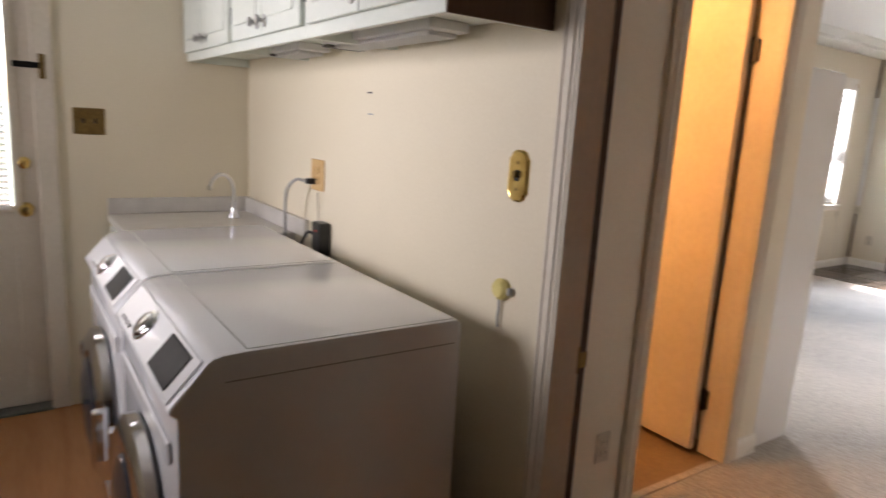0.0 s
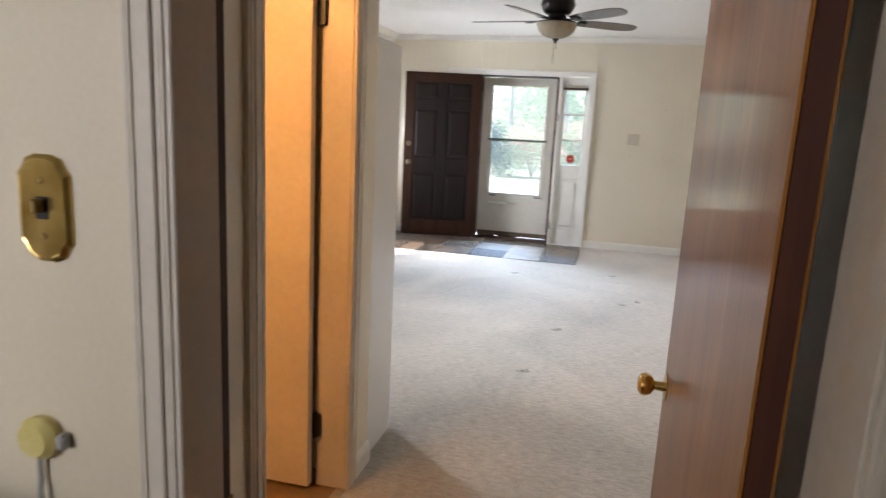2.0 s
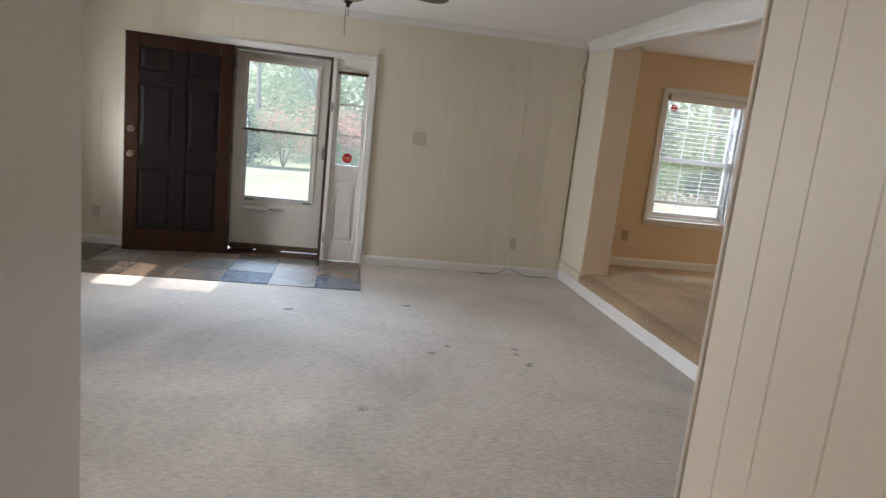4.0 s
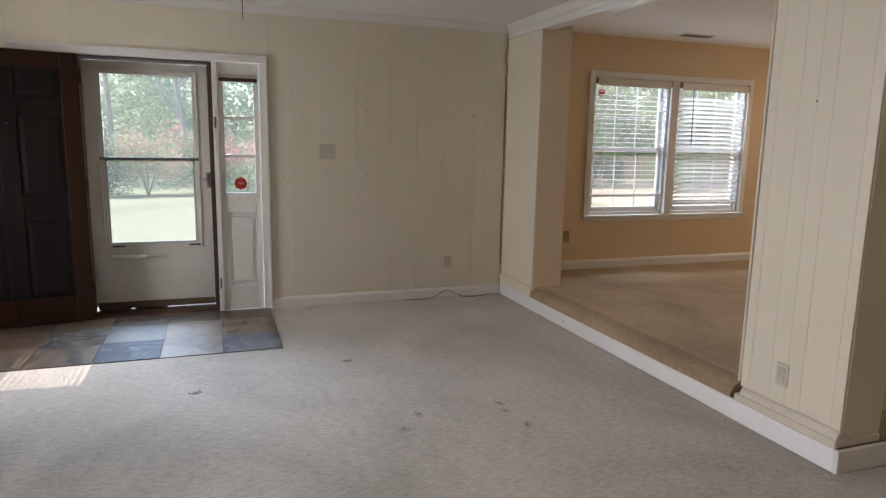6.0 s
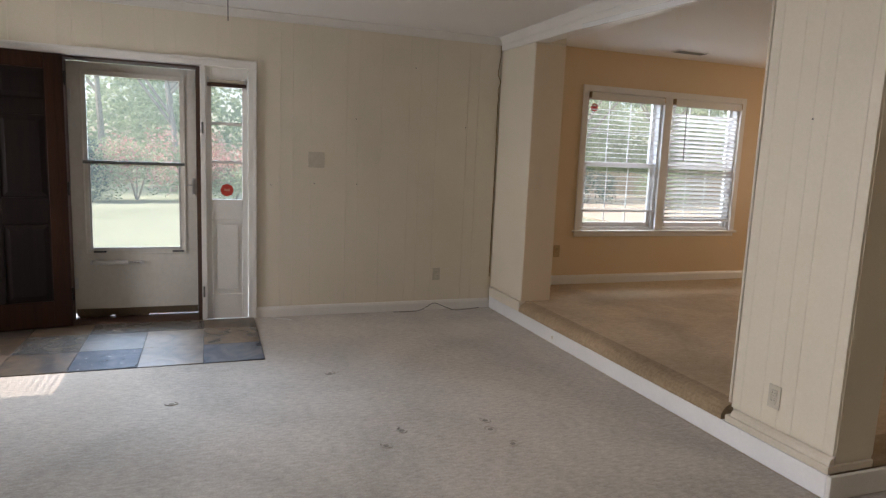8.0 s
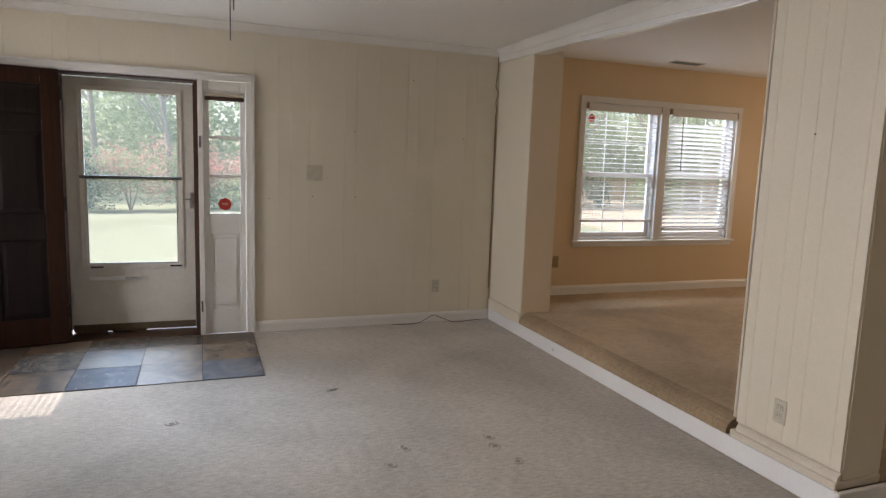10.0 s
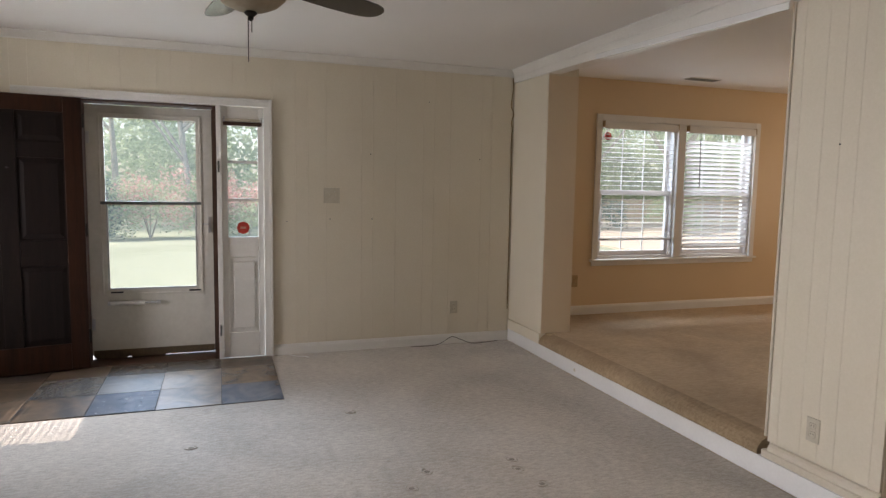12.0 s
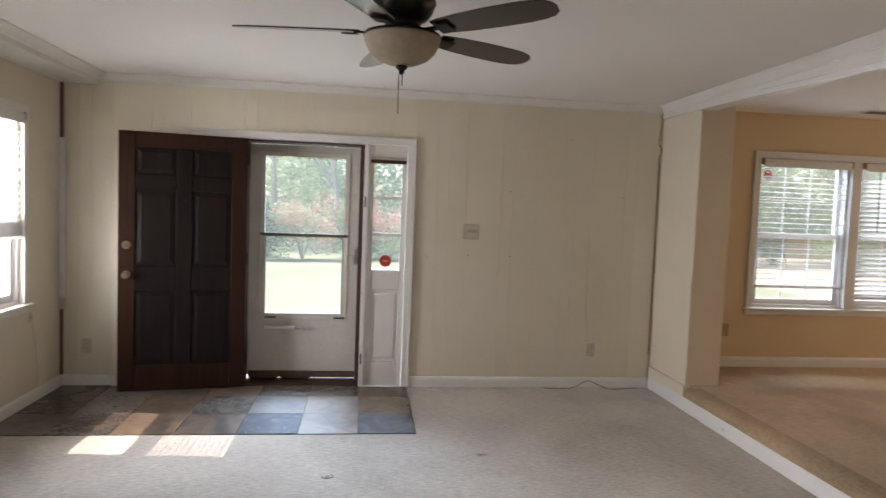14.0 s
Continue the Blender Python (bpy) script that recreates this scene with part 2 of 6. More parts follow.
DENCARPET = carpet_material("brown_carpet", (0.41, 0.295, 0.18), (0.56, 0.425, 0.275), 0.12, 0.78)
# darker den carpet: the shadow line along the step's edge is in its colour
NOSECARPET = carpet_material("shaded_edge_carpet", (0.29, 0.205, 0.125), (0.43, 0.32, 0.205), 0.1)
VINYL = surface("bath_vinyl", (0.19, 0.12, 0.06), (0.27, 0.18, 0.09), 0.4, big=6, fine=40)
LFLOOR = wood_material("laundry_floor", (0.36, 0.15, 0.05), (0.50, 0.23, 0.09), 0.25, (8, 0.6, 8), 0.4)
DOORDARK = wood_material("dark_door_wood", (0.012, 0.0045, 0.002), (0.040, 0.013, 0.005), 0.5, (10, 10, 0.8), 0.0, spec=0.2)
DOORBROWN = wood_material("brown_door_veneer", (0.30, 0.115, 0.022), (0.46, 0.20, 0.045), 0.45, (7, 7, 0.5), 0.34, spec=0.14, crough=0.13)
EDGEWOOD = wood_material("door_edge_wood", (0.06, 0.016, 0.008), (0.11, 0.03, 0.014), 0.5, (10, 10, 0.8), 0.1)
DOORPANEL = wood_material("dark_door_panel_wood", (0.006, 0.0045, 0.0045), (0.016, 0.010, 0.0085), 0.45, (10, 10, 0.8), 0.0, spec=0.16)
JAMBWOOD = wood_material("jamb_wood", (0.035, 0.014, 0.007), (0.08, 0.035, 0.017), 0.6, (12, 12, 1.0), 0.0)
SLATES = {
    "grey": slate_material("slate_grey", (0.10, 0.098, 0.095), (0.21, 0.165, 0.12), 0.27),
    "tan": slate_material("slate_tan", (0.15, 0.125, 0.10), (0.30, 0.20, 0.12), 0.28),
    # bluish slate; the sky's reflection on these tiles is put into the colour
    "blue": slate_material("slate_blue_sheen", (0.115, 0.14, 0.18), (0.19, 0.19, 0.195), 0.24),
    "dark": slate_material("slate_dark", (0.05, 0.046, 0.043), (0.15, 0.105, 0.065), 0.32),
    "rust": slate_material("slate_rust", (0.10, 0.078, 0.06), (0.21, 0.14, 0.085), 0.31),
}
GROUT = surface("grout", (0.045, 0.041, 0.038), (0.10, 0.09, 0.08), 0.9)
WORNCARPET = surface("flattened_carpet", (0.20, 0.175, 0.142), (0.30, 0.265, 0.22), 0.95, big=20, fine=120, bump=0.3)
TANPLASTIC = surface("tan_plastic", (0.38, 0.26, 0.13), (0.46, 0.33, 0.18), 0.4, big=20, fine=90)
WHITE = surface("appliance_enamel", (0.76, 0.76, 0.76), (0.80, 0.80, 0.80), 0.18, big=2, fine=300, bump=0.01, coat=0.4, rvar=0.04)
STORM = surface("storm_door_enamel", (0.60, 0.57, 0.50), (0.70, 0.67, 0.60), 0.35, big=4, fine=30, bump=0.02)
VINYLWHITE = surface("window_vinyl", (0.74, 0.73, 0.71), (0.80, 0.79, 0.78), 0.35, big=5, fine=60, bump=0.02)
SLATM = leaf_material("blind_slat", (0.74, 0.73, 0.71), (0.82, 0.81, 0.79), 0.45)
CHROME = surface("chrome", (0.72, 0.73, 0.75), (0.82, 0.83, 0.85), 0.12, 1.0, bump=0.0, rvar=0.05)
ALU = surface("brushed_aluminium", (0.55, 0.55, 0.55), (0.68, 0.68, 0.68), 0.32, 1.0, bump=0.03)
BRASS = surface("brass", (0.62, 0.42, 0.12), (0.80, 0.58, 0.22), 0.22, 1.0, big=20, fine=90, bump=0.03)
SATINBRASS = surface("satin_brass", (0.20, 0.16, 0.11), (0.34, 0.28, 0.20), 0.42, 1.0, big=20, fine=90, bump=0.05)
OLDBRASS = surface("tarnished_brass", (0.20, 0.13, 0.05), (0.38, 0.26, 0.10), 0.4, 1.0, big=20, fine=90, bump=0.05)
BRONZE = surface("oiled_bronze", (0.010, 0.009, 0.008), (0.022, 0.019, 0.017), 0.32, 0.6, big=8, fine=60, bump=0.02)
BLADE = wood_material("fan_blade_wood", (0.018, 0.013, 0.011), (0.035, 0.026, 0.022), 0.2, (3, 20, 20), 0.6, 0.03)
ALABASTER = surface("alabaster_glass", (0.27, 0.215, 0.14), (0.38, 0.315, 0.225), 0.55, big=9, fine=30, bump=0.03, coat=0.0)
BLACK = surface("black_plastic", (0.012, 0.012, 0.013), (0.02, 0.02, 0.022), 0.35, big=20, fine=90)
DISPLAY = surface("dark_display", (0.015, 0.014, 0.013), (0.03, 0.027, 0.024), 0.6, big=8, fine=60, bump=0)
SMOKED = surface("smoked_door_glass", (0.02, 0.02, 0.025), (0.05, 0.05, 0.055), 0.06, big=8, fine=60, bump=0)
IVORY = surface("ivory_plastic", (0.50, 0.45, 0.35), (0.58, 0.53, 0.43), 0.35, big=20, fine=120, bump=0.02)
WOODPLATE = surface("oak_plate", (0.55, 0.34, 0.14), (0.66, 0.44, 0.20), 0.4, big=14, fine=70)
COUNTER = surface("laminate_counter", (0.52, 0.49, 0.45), (0.66, 0.63, 0.58), 0.35, big=12, fine=180, bump=0.02)
CABWHITE = surface("cabinet_paint", (0.66, 0.70, 0.62), (0.75, 0.78, 0.71), 0.4, big=4, fine=80)
CABDARK = wood_material("cabinet_end_veneer", (0.09, 0.05, 0.03), (0.15, 0.09, 0.055), 0.5, (10, 10, 0.8), 0.1)
GREYSTEEL = surface("grey_hinge_steel", (0.10, 0.11, 0.10), (0.20, 0.21, 0.19), 0.45, 0.6, big=20, fine=80)
RED = surface("red_sticker", (0.45, 0.03, 0.02), (0.55, 0.05, 0.03), 0.4, big=20, fine=80, bump=0)
STICKWHITE = surface("sticker_white", (0.7, 0.7, 0.7), (0.78, 0.78, 0.78), 0.5, big=20, fine=80, bump=0)
CORDGREY = surface("grey_cord", (0.30, 0.30, 0.29), (0.42, 0.42, 0.40), 0.5, big=20, fine=80)
CORDDARK = surface("dark_cord", (0.05, 0.04, 0.035), (0.09, 0.08, 0.07), 0.5, big=20, fine=80)
YELLOWED = surface("yellowed_plastic", (0.62, 0.52, 0.16), (0.72, 0.62, 0.26), 0.35, big=20, fine=90)
DIRTYTAN = surface("dirty_tan_rubber", (0.07, 0.05, 0.03), (0.16, 0.115, 0.065), 0.7, big=8, fine=50)
PANE = pane_material("clear_pane")
DUSTY = pane_material("dusty_pane", dust=0.03)
GRASS = surface("lawn", (0.20, 0.235, 0.155), (0.34, 0.37, 0.265), 0.9, big=0.35, fine=7, bump=0.4, depth=0.03)
CONCRETE = surface("concrete", (0.30, 0.29, 0.27), (0.40, 0.39, 0.36), 0.9, big=1.5, fine=30, bump=0.2)
BRICKOUT = surface("outer_wall", (0.30, 0.16, 0.11), (0.42, 0.25, 0.18), 0.85, big=4, fine=40, bump=0.3)
BARK = surface("bark", (0.24, 0.21, 0.18), (0.42, 0.38, 0.33), 0.9, big=6, fine=30, bump=0.6, depth=0.01, stretch=(1, 1, 0.25))
LEAFMID = leaf_material("leaf_mid", (0.20, 0.29, 0.16), (0.38, 0.48, 0.29))
LEAFDARK = leaf_material("leaf_dark", (0.05, 0.10, 0.085), (0.10, 0.17, 0.14))
LEAFLIGHT = leaf_material("leaf_light", (0.32, 0.40, 0.24), (0.52, 0.60, 0.41))
BLOSSOM = leaf_material("pink_blossom", (0.62, 0.27, 0.25), (0.82, 0.58, 0.52))
DRYGROUND = surface("dry_ground", (0.38, 0.32, 0.25), (0.52, 0.45, 0.36), 0.95, big=0.6, fine=9, bump=0.4, depth=0.03)
FENCEWOOD = wood_material("fence_wood", (0.34, 0.25, 0.17), (0.48, 0.37, 0.27), 0.8, (10, 10, 0.8), 0.0)


# ---- building helpers ----
WORLD = {}


def wm(ob):
    return WORLD.get(ob, Matrix.Identity(4))


def box(bm, x0, x1, y0, y1, z0, z1):
    lo, hi = (min(x0, x1), min(y0, y1), min(z0, z1)), (max(x0, x1), max(y0, y1), max(z0, z1))
    vs = [bm.verts.new((lo[0] if i & 1 == 0 else hi[0], lo[1] if i & 2 == 0 else hi[1], lo[2] if i & 4 == 0 else hi[2])) for i in range(8)]
    for f in ((0, 2, 3, 1), (4, 5, 7, 6), (0, 1, 5, 4), (2, 6, 7, 3), (0, 4, 6, 2), (1, 3, 7, 5)):
        bm.faces.new([vs[i] for i in f])
    return bm


def boxes(*dims):
    bm = bmesh.new()
    for d in dims:
        box(bm, *d)
    return bm


def bevelled(bm, r=0.003, seg=1):
    bmesh.ops.bevel(bm, geom=bm.edges[:], offset=r, segments=seg, affect="EDGES", profile=0.5)
    return bm


def lathe(profile, seg=24, axis="z", at=(0, 0, 0)):
    """A turned body from (radius, height) pairs; axis is where its height points."""
    bm = bmesh.new()
    rings = []
    for r, h in profile:
        ring = []
        for i in range(seg if r > 1e-6 else 1):
            a = 2 * math.pi * i / seg
            c, s = r * math.cos(a), r * math.sin(a)
            v = {"z": (c, s, h), "x": (h, c, s), "y": (s, h, c), "-x": (-h, s, c), "-y": (c, -h, s)}[axis]
            ring.append(bm.verts.new(Vector(v) + Vector(at)))
        rings.append(ring)
    for a, b in zip(rings, rings[1:]):
        for i in range(seg):
            j = (i + 1) % seg
            if len(a) == 1 and len(b) == 1:
                continue
            if len(a) == 1:
                bm.faces.new((a[0], b[j], b[i]))
            elif len(b) == 1:
                bm.faces.new((a[i], a[j], b[0]))
            else:
                bm.faces.new((a[i], a[j], b[j], b[i]))
    bmesh.ops.recalc_face_normals(bm, faces=bm.faces[:])
    return bm


def tube(points, r, seg=8):
    """A round bar along a line of points."""
    bm = bmesh.new()
    pts = [Vector(p) for p in points]
    rings = []
    for i, p in enumerate(pts):
        d = (pts[min(i + 1, len(pts) - 1)] - pts[max(i - 1, 0)]).normalized()
        u = d.cross(Vector((0.31, 0.17, 0.93))).normalized()
        v = d.cross(u)
        rr = r[i] if isinstance(r, (list, tuple)) else r
        rings.append([bm.verts.new(p + rr * (math.cos(2 * math.pi * k / seg) * u + math.sin(2 * math.pi * k / seg) * v)) for k in range(seg)])
    for a, b in zip(rings, rings[1:]):
        for k in range(seg):
            bm.faces.new((a[k], a[(k + 1) % seg], b[(k + 1) % seg], b[k]))
    bm.faces.new(rings[0][::-1])
    bm.faces.new(rings[-1])
    bmesh.ops.recalc_face_normals(bm, faces=bm.faces[:])
    return bm


def curve_points(ctrl, n=8):
    """A smooth line through the points given."""
    p = [Vector(c) for c in ctrl]
    out = []
    for i in range(len(p) - 1):
        a, b, c, d = p[max(i - 1, 0)], p[i], p[i + 1], p[min(i + 2, len(p) - 1)]
        for k in range(n):
            t = k / n
            out.append(0.5 * ((2 * b) + (c - a) * t + (2 * a - 5 * b + 4 * c - d) * t * t + (3 * b - a - 3 * c + d) * t ** 3))
    out.append(p[-1])
    return out


def extrude_profile(prof, axis, a, b):
    """A closed profile (two coordinates) drawn out along an axis from a to b."""
    bm = bmesh.new()

    def at(p, s):
        return {"x": (s, p[0], p[1]), "y": (p[0], s, p[1]), "z": (p[0], p[1], s)}[axis]
    lo, hi = [bm.verts.new(at(p, a)) for p in prof], [bm.verts.new(at(p, b)) for p in prof]
    n = len(prof)
    for i in range(n):
        bm.faces.new((lo[i], lo[(i + 1) % n], hi[(i + 1) % n], hi[i]))
    bm.faces.new(lo[::-1])
    bm.faces.new(hi)
    bmesh.ops.recalc_face_normals(bm, faces=bm.faces[:])
    return bm


def part(name, bm, material, parent=None, label="", local=False, smooth=False):
    """One mesh object; its shape is given in the world, or in the parent's own space if local."""
    me = bpy.data.meshes.new(name)
    if parent is not None and not local:
        bm.transform(wm(parent).inverted())
    bm.to_mesh(me)
    bm.free()
    me.materials.append(material)
    if smooth:
        for p in me.polygons:
            p.use_smooth = True
        me.set_sharp_from_angle(angle=radians(40))
    ob = new(name, me)
    if parent is not None:
        ob.parent = parent
        WORLD[ob] = wm(parent).copy()
    if label:
        ob["label"] = label
    if name == "pane":
        ob.visible_shadow = False
    return ob


def thing(name, m, label, category, group="", kind=""):
    ob = new(name)
    ob.empty_display_size = 0.1
    if not isinstance(m, Matrix):
        m = Matrix.Translation(m)
    ob.matrix_basis = m
    WORLD[ob] = m.copy()
    return tagged(ob, label, category, group, kind)


def structure(name, bm, material, label=""):
    return tagged(part(name, bm, material), label, kind="structure")


def wall_with_holes(name, axis, at0, at1, s0, s1, z0, z1, holes, material, label):
    """A wall from at0 to at1 in thickness, from s0 to s1 along, with openings (s, s, z, z) right through it."""
    bm = bmesh.new()
    cuts = sorted({s0, s1, *[h[0] for h in holes], *[h[1] for h in holes]})
    for a, b in zip(cuts, cuts[1:]):
        mid, spans = (a + b) / 2, [(z0, z1)]
        for h in holes:
            if h[0] < mid < h[1]:
                spans = [q for lo, hi in spans for q in ((lo, min(hi, h[2])), (max(lo, h[3]), hi)) if q[1] - q[0] > 1e-4]
        for lo, hi in spans:
            if axis == "x":
                box(bm, at0, at1, a, b, lo, hi)
            else:
                box(bm, a, b, at0, at1, lo, hi)
    bmesh.ops.remove_doubles(bm, verts=bm.verts[:], dist=1e-5)
    bm.verts.index_update()
    seen = {}
    for f in bm.faces:
        seen.setdefault(frozenset(v.index for v in f.verts), []).append(f)
    bmesh.ops.delete(bm, geom=[f for fs in seen.values() if len(fs) > 1 for f in fs], context="FACES")
    return structure(name, bm, material, label)

# ---- the large structure ----
OUT = 0.16
DOOR_Y0, DOOR_Y1 = 1.53, 3.24          # rough opening of door and side lights
wall_with_holes("wall_front", "x", FW, FW + OUT, DEN_R, LW + OUT, -0.3, 2.75, [(DOOR_Y0, DOOR_Y1, -0.05, 2.045), (-3.50, -1.60, 0.745, 2.10)], CREAM, "cream painted front wall")
wall_with_holes("wall_left", "y", LW, LW + OUT, 2.73, FW, -0.3, 2.75, [(7.06, 7.94, 0.745, 2.08), (4.6, 5.2, 0.8, 2.08)], CREAM, "cream painted side wall with windows")
wall_with_holes("wall_back_left", "x", 2.73, 2.85, HL + 0.12, LW, -0.3, 2.75, [], CREAM, "plain cream wall behind the hall")
wall_with_holes("wall_hall_left", "y", HL, HL + 0.12, HX, 2.85, -0.3, 2.75, [(1.99, 2.63, -0.02, 2.04)], CREAM, "cream hall wall with a doorway")
wall_with_holes("wall_hall_right", "y", HR - 0.12, HR - 0.012, HX, 3.018, -0.3, 2.75, [], CREAM, "cream hall wall under the panelling")
wall_with_holes("wall_laundry", "x", LX, HX, -1.6, LE + 0.12, -0.3, 2.75, [(1.050, 1.80, -0.02, 2.04)], LAUNDRY, "cream laundry wall with a doorway")
wall_with_holes("wall_laundry_end", "y", LE, LE + 0.14, -1.6, LX, -0.3, 2.75, [(-0.595, 0.235, -0.02, 2.04)], LAUNDRY, "beige end wall with the glazed back door")
wall_with_holes("wall_laundry_side", "x", -1.74, -1.6, -1.6, LE + 0.14, -0.3, 2.75, [(2.0, 3.3, 0.95, 2.1)], LAUNDRY, "beige side wall with a window")
# unseen wall, coloured dark so that little light bounces off it
wall_with_holes("wall_laundry_back", "y", -1.74, -1.6, -1.74, HX, -0.3, 2.75, [], CABDARK, "unseen laundry wall, kept dark to cut bounced light")
wall_with_holes("wall_back_right", "x", 2.906, 3.018, DEN_R, HR - 0.12, -0.3, 2.75, [], CREAM, "plain cream wall")
wall_with_holes("wall_den_side", "y", DEN_R - 0.15, DEN_R, 2.906, FW + OUT, -0.3, 2.75, [(6.0, 7.8, 0.9, 2.1)], WARM, "plain peach wall of the raised den")
wall_with_holes("wall_bath_end", "y", 4.0, 4.119, HX, 2.73, -0.3, 2.75, [], LAUNDRY, "plain wall of the bathroom")
wall_with_holes("wall_den_front", "x", FW - 0.006, FW - 0.0005, DEN_R, -0.95, DZ, CEIL, [(-3.50, -1.60, 0.745, 2.10)], WARM, "peach painted den wall round the double window")
structure("ceiling", boxes((HX, FW, DEN_R, LW, CEIL, CEIL + 0.15)), CEILM, "white textured ceiling")
structure("ceiling_laundry", boxes((-1.6, LX, -1.6, LE, CEIL, CEIL + 0.15)), CEILM, "white ceiling of the laundry")
structure("roof", boxes((-2.2, FW + 0.75, DEN_R - 0.7, LW + OUT + 0.02, 2.76, 2.9)), BRICKOUT, "plain roof slab")
structure("floor", boxes((LX + 0.06, FW, SY, HL, -0.2, 0.0), (2.85, FW, HL, LW, -0.2, 0.0), (3.018, 4.90, DEN_R, SY, -0.2, 0.0)), CARPET, "worn taupe looped carpet with furniture dents")
structure("floor_bath", boxes((HX, 2.85, HL, 4.0, -0.2, -0.004)), VINYL, "brown vinyl bathroom floor")
structure("floor_laundry", boxes((-1.6, LX + 0.06, -1.6, LE, -0.2, -0.002)), LFLOOR, "orange wood-look laundry floor")
structure("floor_den", boxes((5.005, FW, DEN_R, SY - 0.105, -0.1, DZ), (7.8, FW, SY - 0.105, SY - 0.06, -0.1, DZ)), DENCARPET, "brown carpet of the raised den")


def planks(wall, axis, face, depth, edges, z0, z1, material):
    """Painted boards with fine open joints, standing a little proud of their wall."""
    for a, b in zip(edges, edges[1:]):
        g = 0.0003
        dims = (face, face + depth, a + g, b - g, z0, z1) if axis == "x" else (a + g, b - g, face, face + depth, z0, z1)
        part("panel", bevelled(boxes(dims), 0.0012), material, wall)


def spaced(a, b, steps):
    out, i = [a], 0
    while out[-1] + steps[i % len(steps)] < b - 0.05:
        out.append(out[-1] + steps[i % len(steps)])
        i += 1
    return out + [b]


STEPS = (0.20, 0.10, 0.30, 0.15, 0.10, 0.25)


def moulding(name, prof, axis, a, b, material, label):
    return structure(name, extrude_profile(prof, axis, a, b), material, label)


def crown(d=0.055, h=0.06):
    """Crown profile: distance from the wall, drop below the ceiling."""
    return [(0, 0), (d, 0), (d, 0.008), (d * 0.82, 0.016), (d * 0.6, 0.03), (d * 0.3, h * 0.75), (d * 0.16, h * 0.85), (d * 0.16, h), (0, h)]


moulding("trim_crown_front", [(FW - 0.007 - a, CEIL - 0.001 - b) for a, b in crown()], "y", SY, 4.0, TRIM, "white crown moulding")
moulding("trim_soffit_left", [(LW - 0.001, CEIL - 0.001), (3.93, CEIL - 0.001), (3.93, CEIL - 0.010), (3.955, CEIL - 0.028), (3.98, CEIL - 0.05), (3.995, CEIL - 0.058), (3.995, CEIL - 0.092), (LW - 0.001, CEIL - 0.092)], "x", 2.86, FW - 0.008, TRIM, "white boxed crown along the side wall")
moulding("trim_crown_beam", [(SY + a, CEIL - 0.001 - b) for a, b in crown(0.045, 0.07)], "x", 3.02, FW - 0.062, TRIM, "white crown moulding on the beam")


def beam_shape():
    """A boxed beam as thick as the column, its underside sagging a little towards the near column."""
    bm = bevelled(boxes((3.02, FW - 0.007, SY - 0.125, SY, 2.30, CEIL - 0.001)), 0.003)
    for v in bm.verts:
        if v.co.z < 2.4:
            v.co.z += 0.080 - (0.036 * max(7.87 - v.co.x, 0) if v.co.x > 5.3 else 0.0925)
    return bm


def beam_glint():
    """A glossy strip added for the light mirrored along the beam's lower edge."""
    bm = bmesh.new()
    for i in range(10):
        a, b = 7.15 - 0.165 * i, 7.15 - 0.165 * (i + 1)
        za, zb = 2.380 - 0.036 * (7.87 - a), 2.380 - 0.036 * (7.87 - b)
        vs = [bm.verts.new(p) for p in ((a, SY + 0.0005, za - 0.004), (a, SY + 0.009, za - 0.004), (a, SY + 0.009, za + 0.030), (a, SY + 0.0005, za + 0.034), (b, SY + 0.0005, zb - 0.004), (b, SY + 0.009, zb - 0.004), (b, SY + 0.009, zb + 0.030), (b, SY + 0.0005, zb + 0.034))]
        for f in ((0, 1, 5, 4), (1, 2, 6, 5), (2, 3, 7, 6), (3, 0, 4, 7)):
            bm.faces.new([vs[k] for k in f])
        if i in (0, 9):
            bm.faces.new(vs[:4] if i == 0 else vs[4:])
    bmesh.ops.remove_doubles(bm, verts=bm.verts[:], dist=1e-5)
    bmesh.ops.recalc_face_normals(bm, faces=bm.faces[:])
    return bm


structure("beam", beam_shape(), TRIM, "white boxed beam over the step")
structure("trim_beam_edge", beam_glint(), GLOSSWHITE, "bright strip for the reflection along the beam's lower edge")

BASE = [(0, 0), (0.014, 0), (0.014, 0.066), (0.010, 0.078), (0.006, 0.088), (0, 0.09)]
moulding("baseboard_front_right", [(FW - 0.007 - a, 0.001 + b) for a, b in BASE], "y", SY + 0.001, 1.478, TRIM, "white baseboard")
moulding("baseboard_front_left", [(FW - 0.007 - a, 0.001 + b) for a, b in BASE], "y", 3.292, LW - 0.016, TRIM, "white baseboard")
moulding("baseboard_left", [(LW - 0.001 - a, 0.001 + b) for a, b in BASE], "x", 2.86, FW - 0.023, TRIM, "white baseboard")
moulding("baseboard_den", [(FW - 0.007 - a, DZ + 0.001 + b) for a, b in BASE], "y", DEN_R + 0.01, -0.955, TRIM, "white baseboard of the den")
moulding("baseboard_hall", [(HL - 0.001 - a, 0.001 + b) for a, b in BASE], "x", 2.70, 2.855, TRIM, "short scuffed white baseboard")

# the step up to the den
sh = thing("riser_plug", (7.28, SY, 0.052), "small dirty knot hole in the white riser board", "knot hole")
part("rim", lathe([(0.012, 0), (0.014, 0.002), (0.009, 0.003), (0.004, 0.001), (0, 0.001)], 16, "y", (7.28, SY + 0.0003, 0.052)), IVORY, sh)

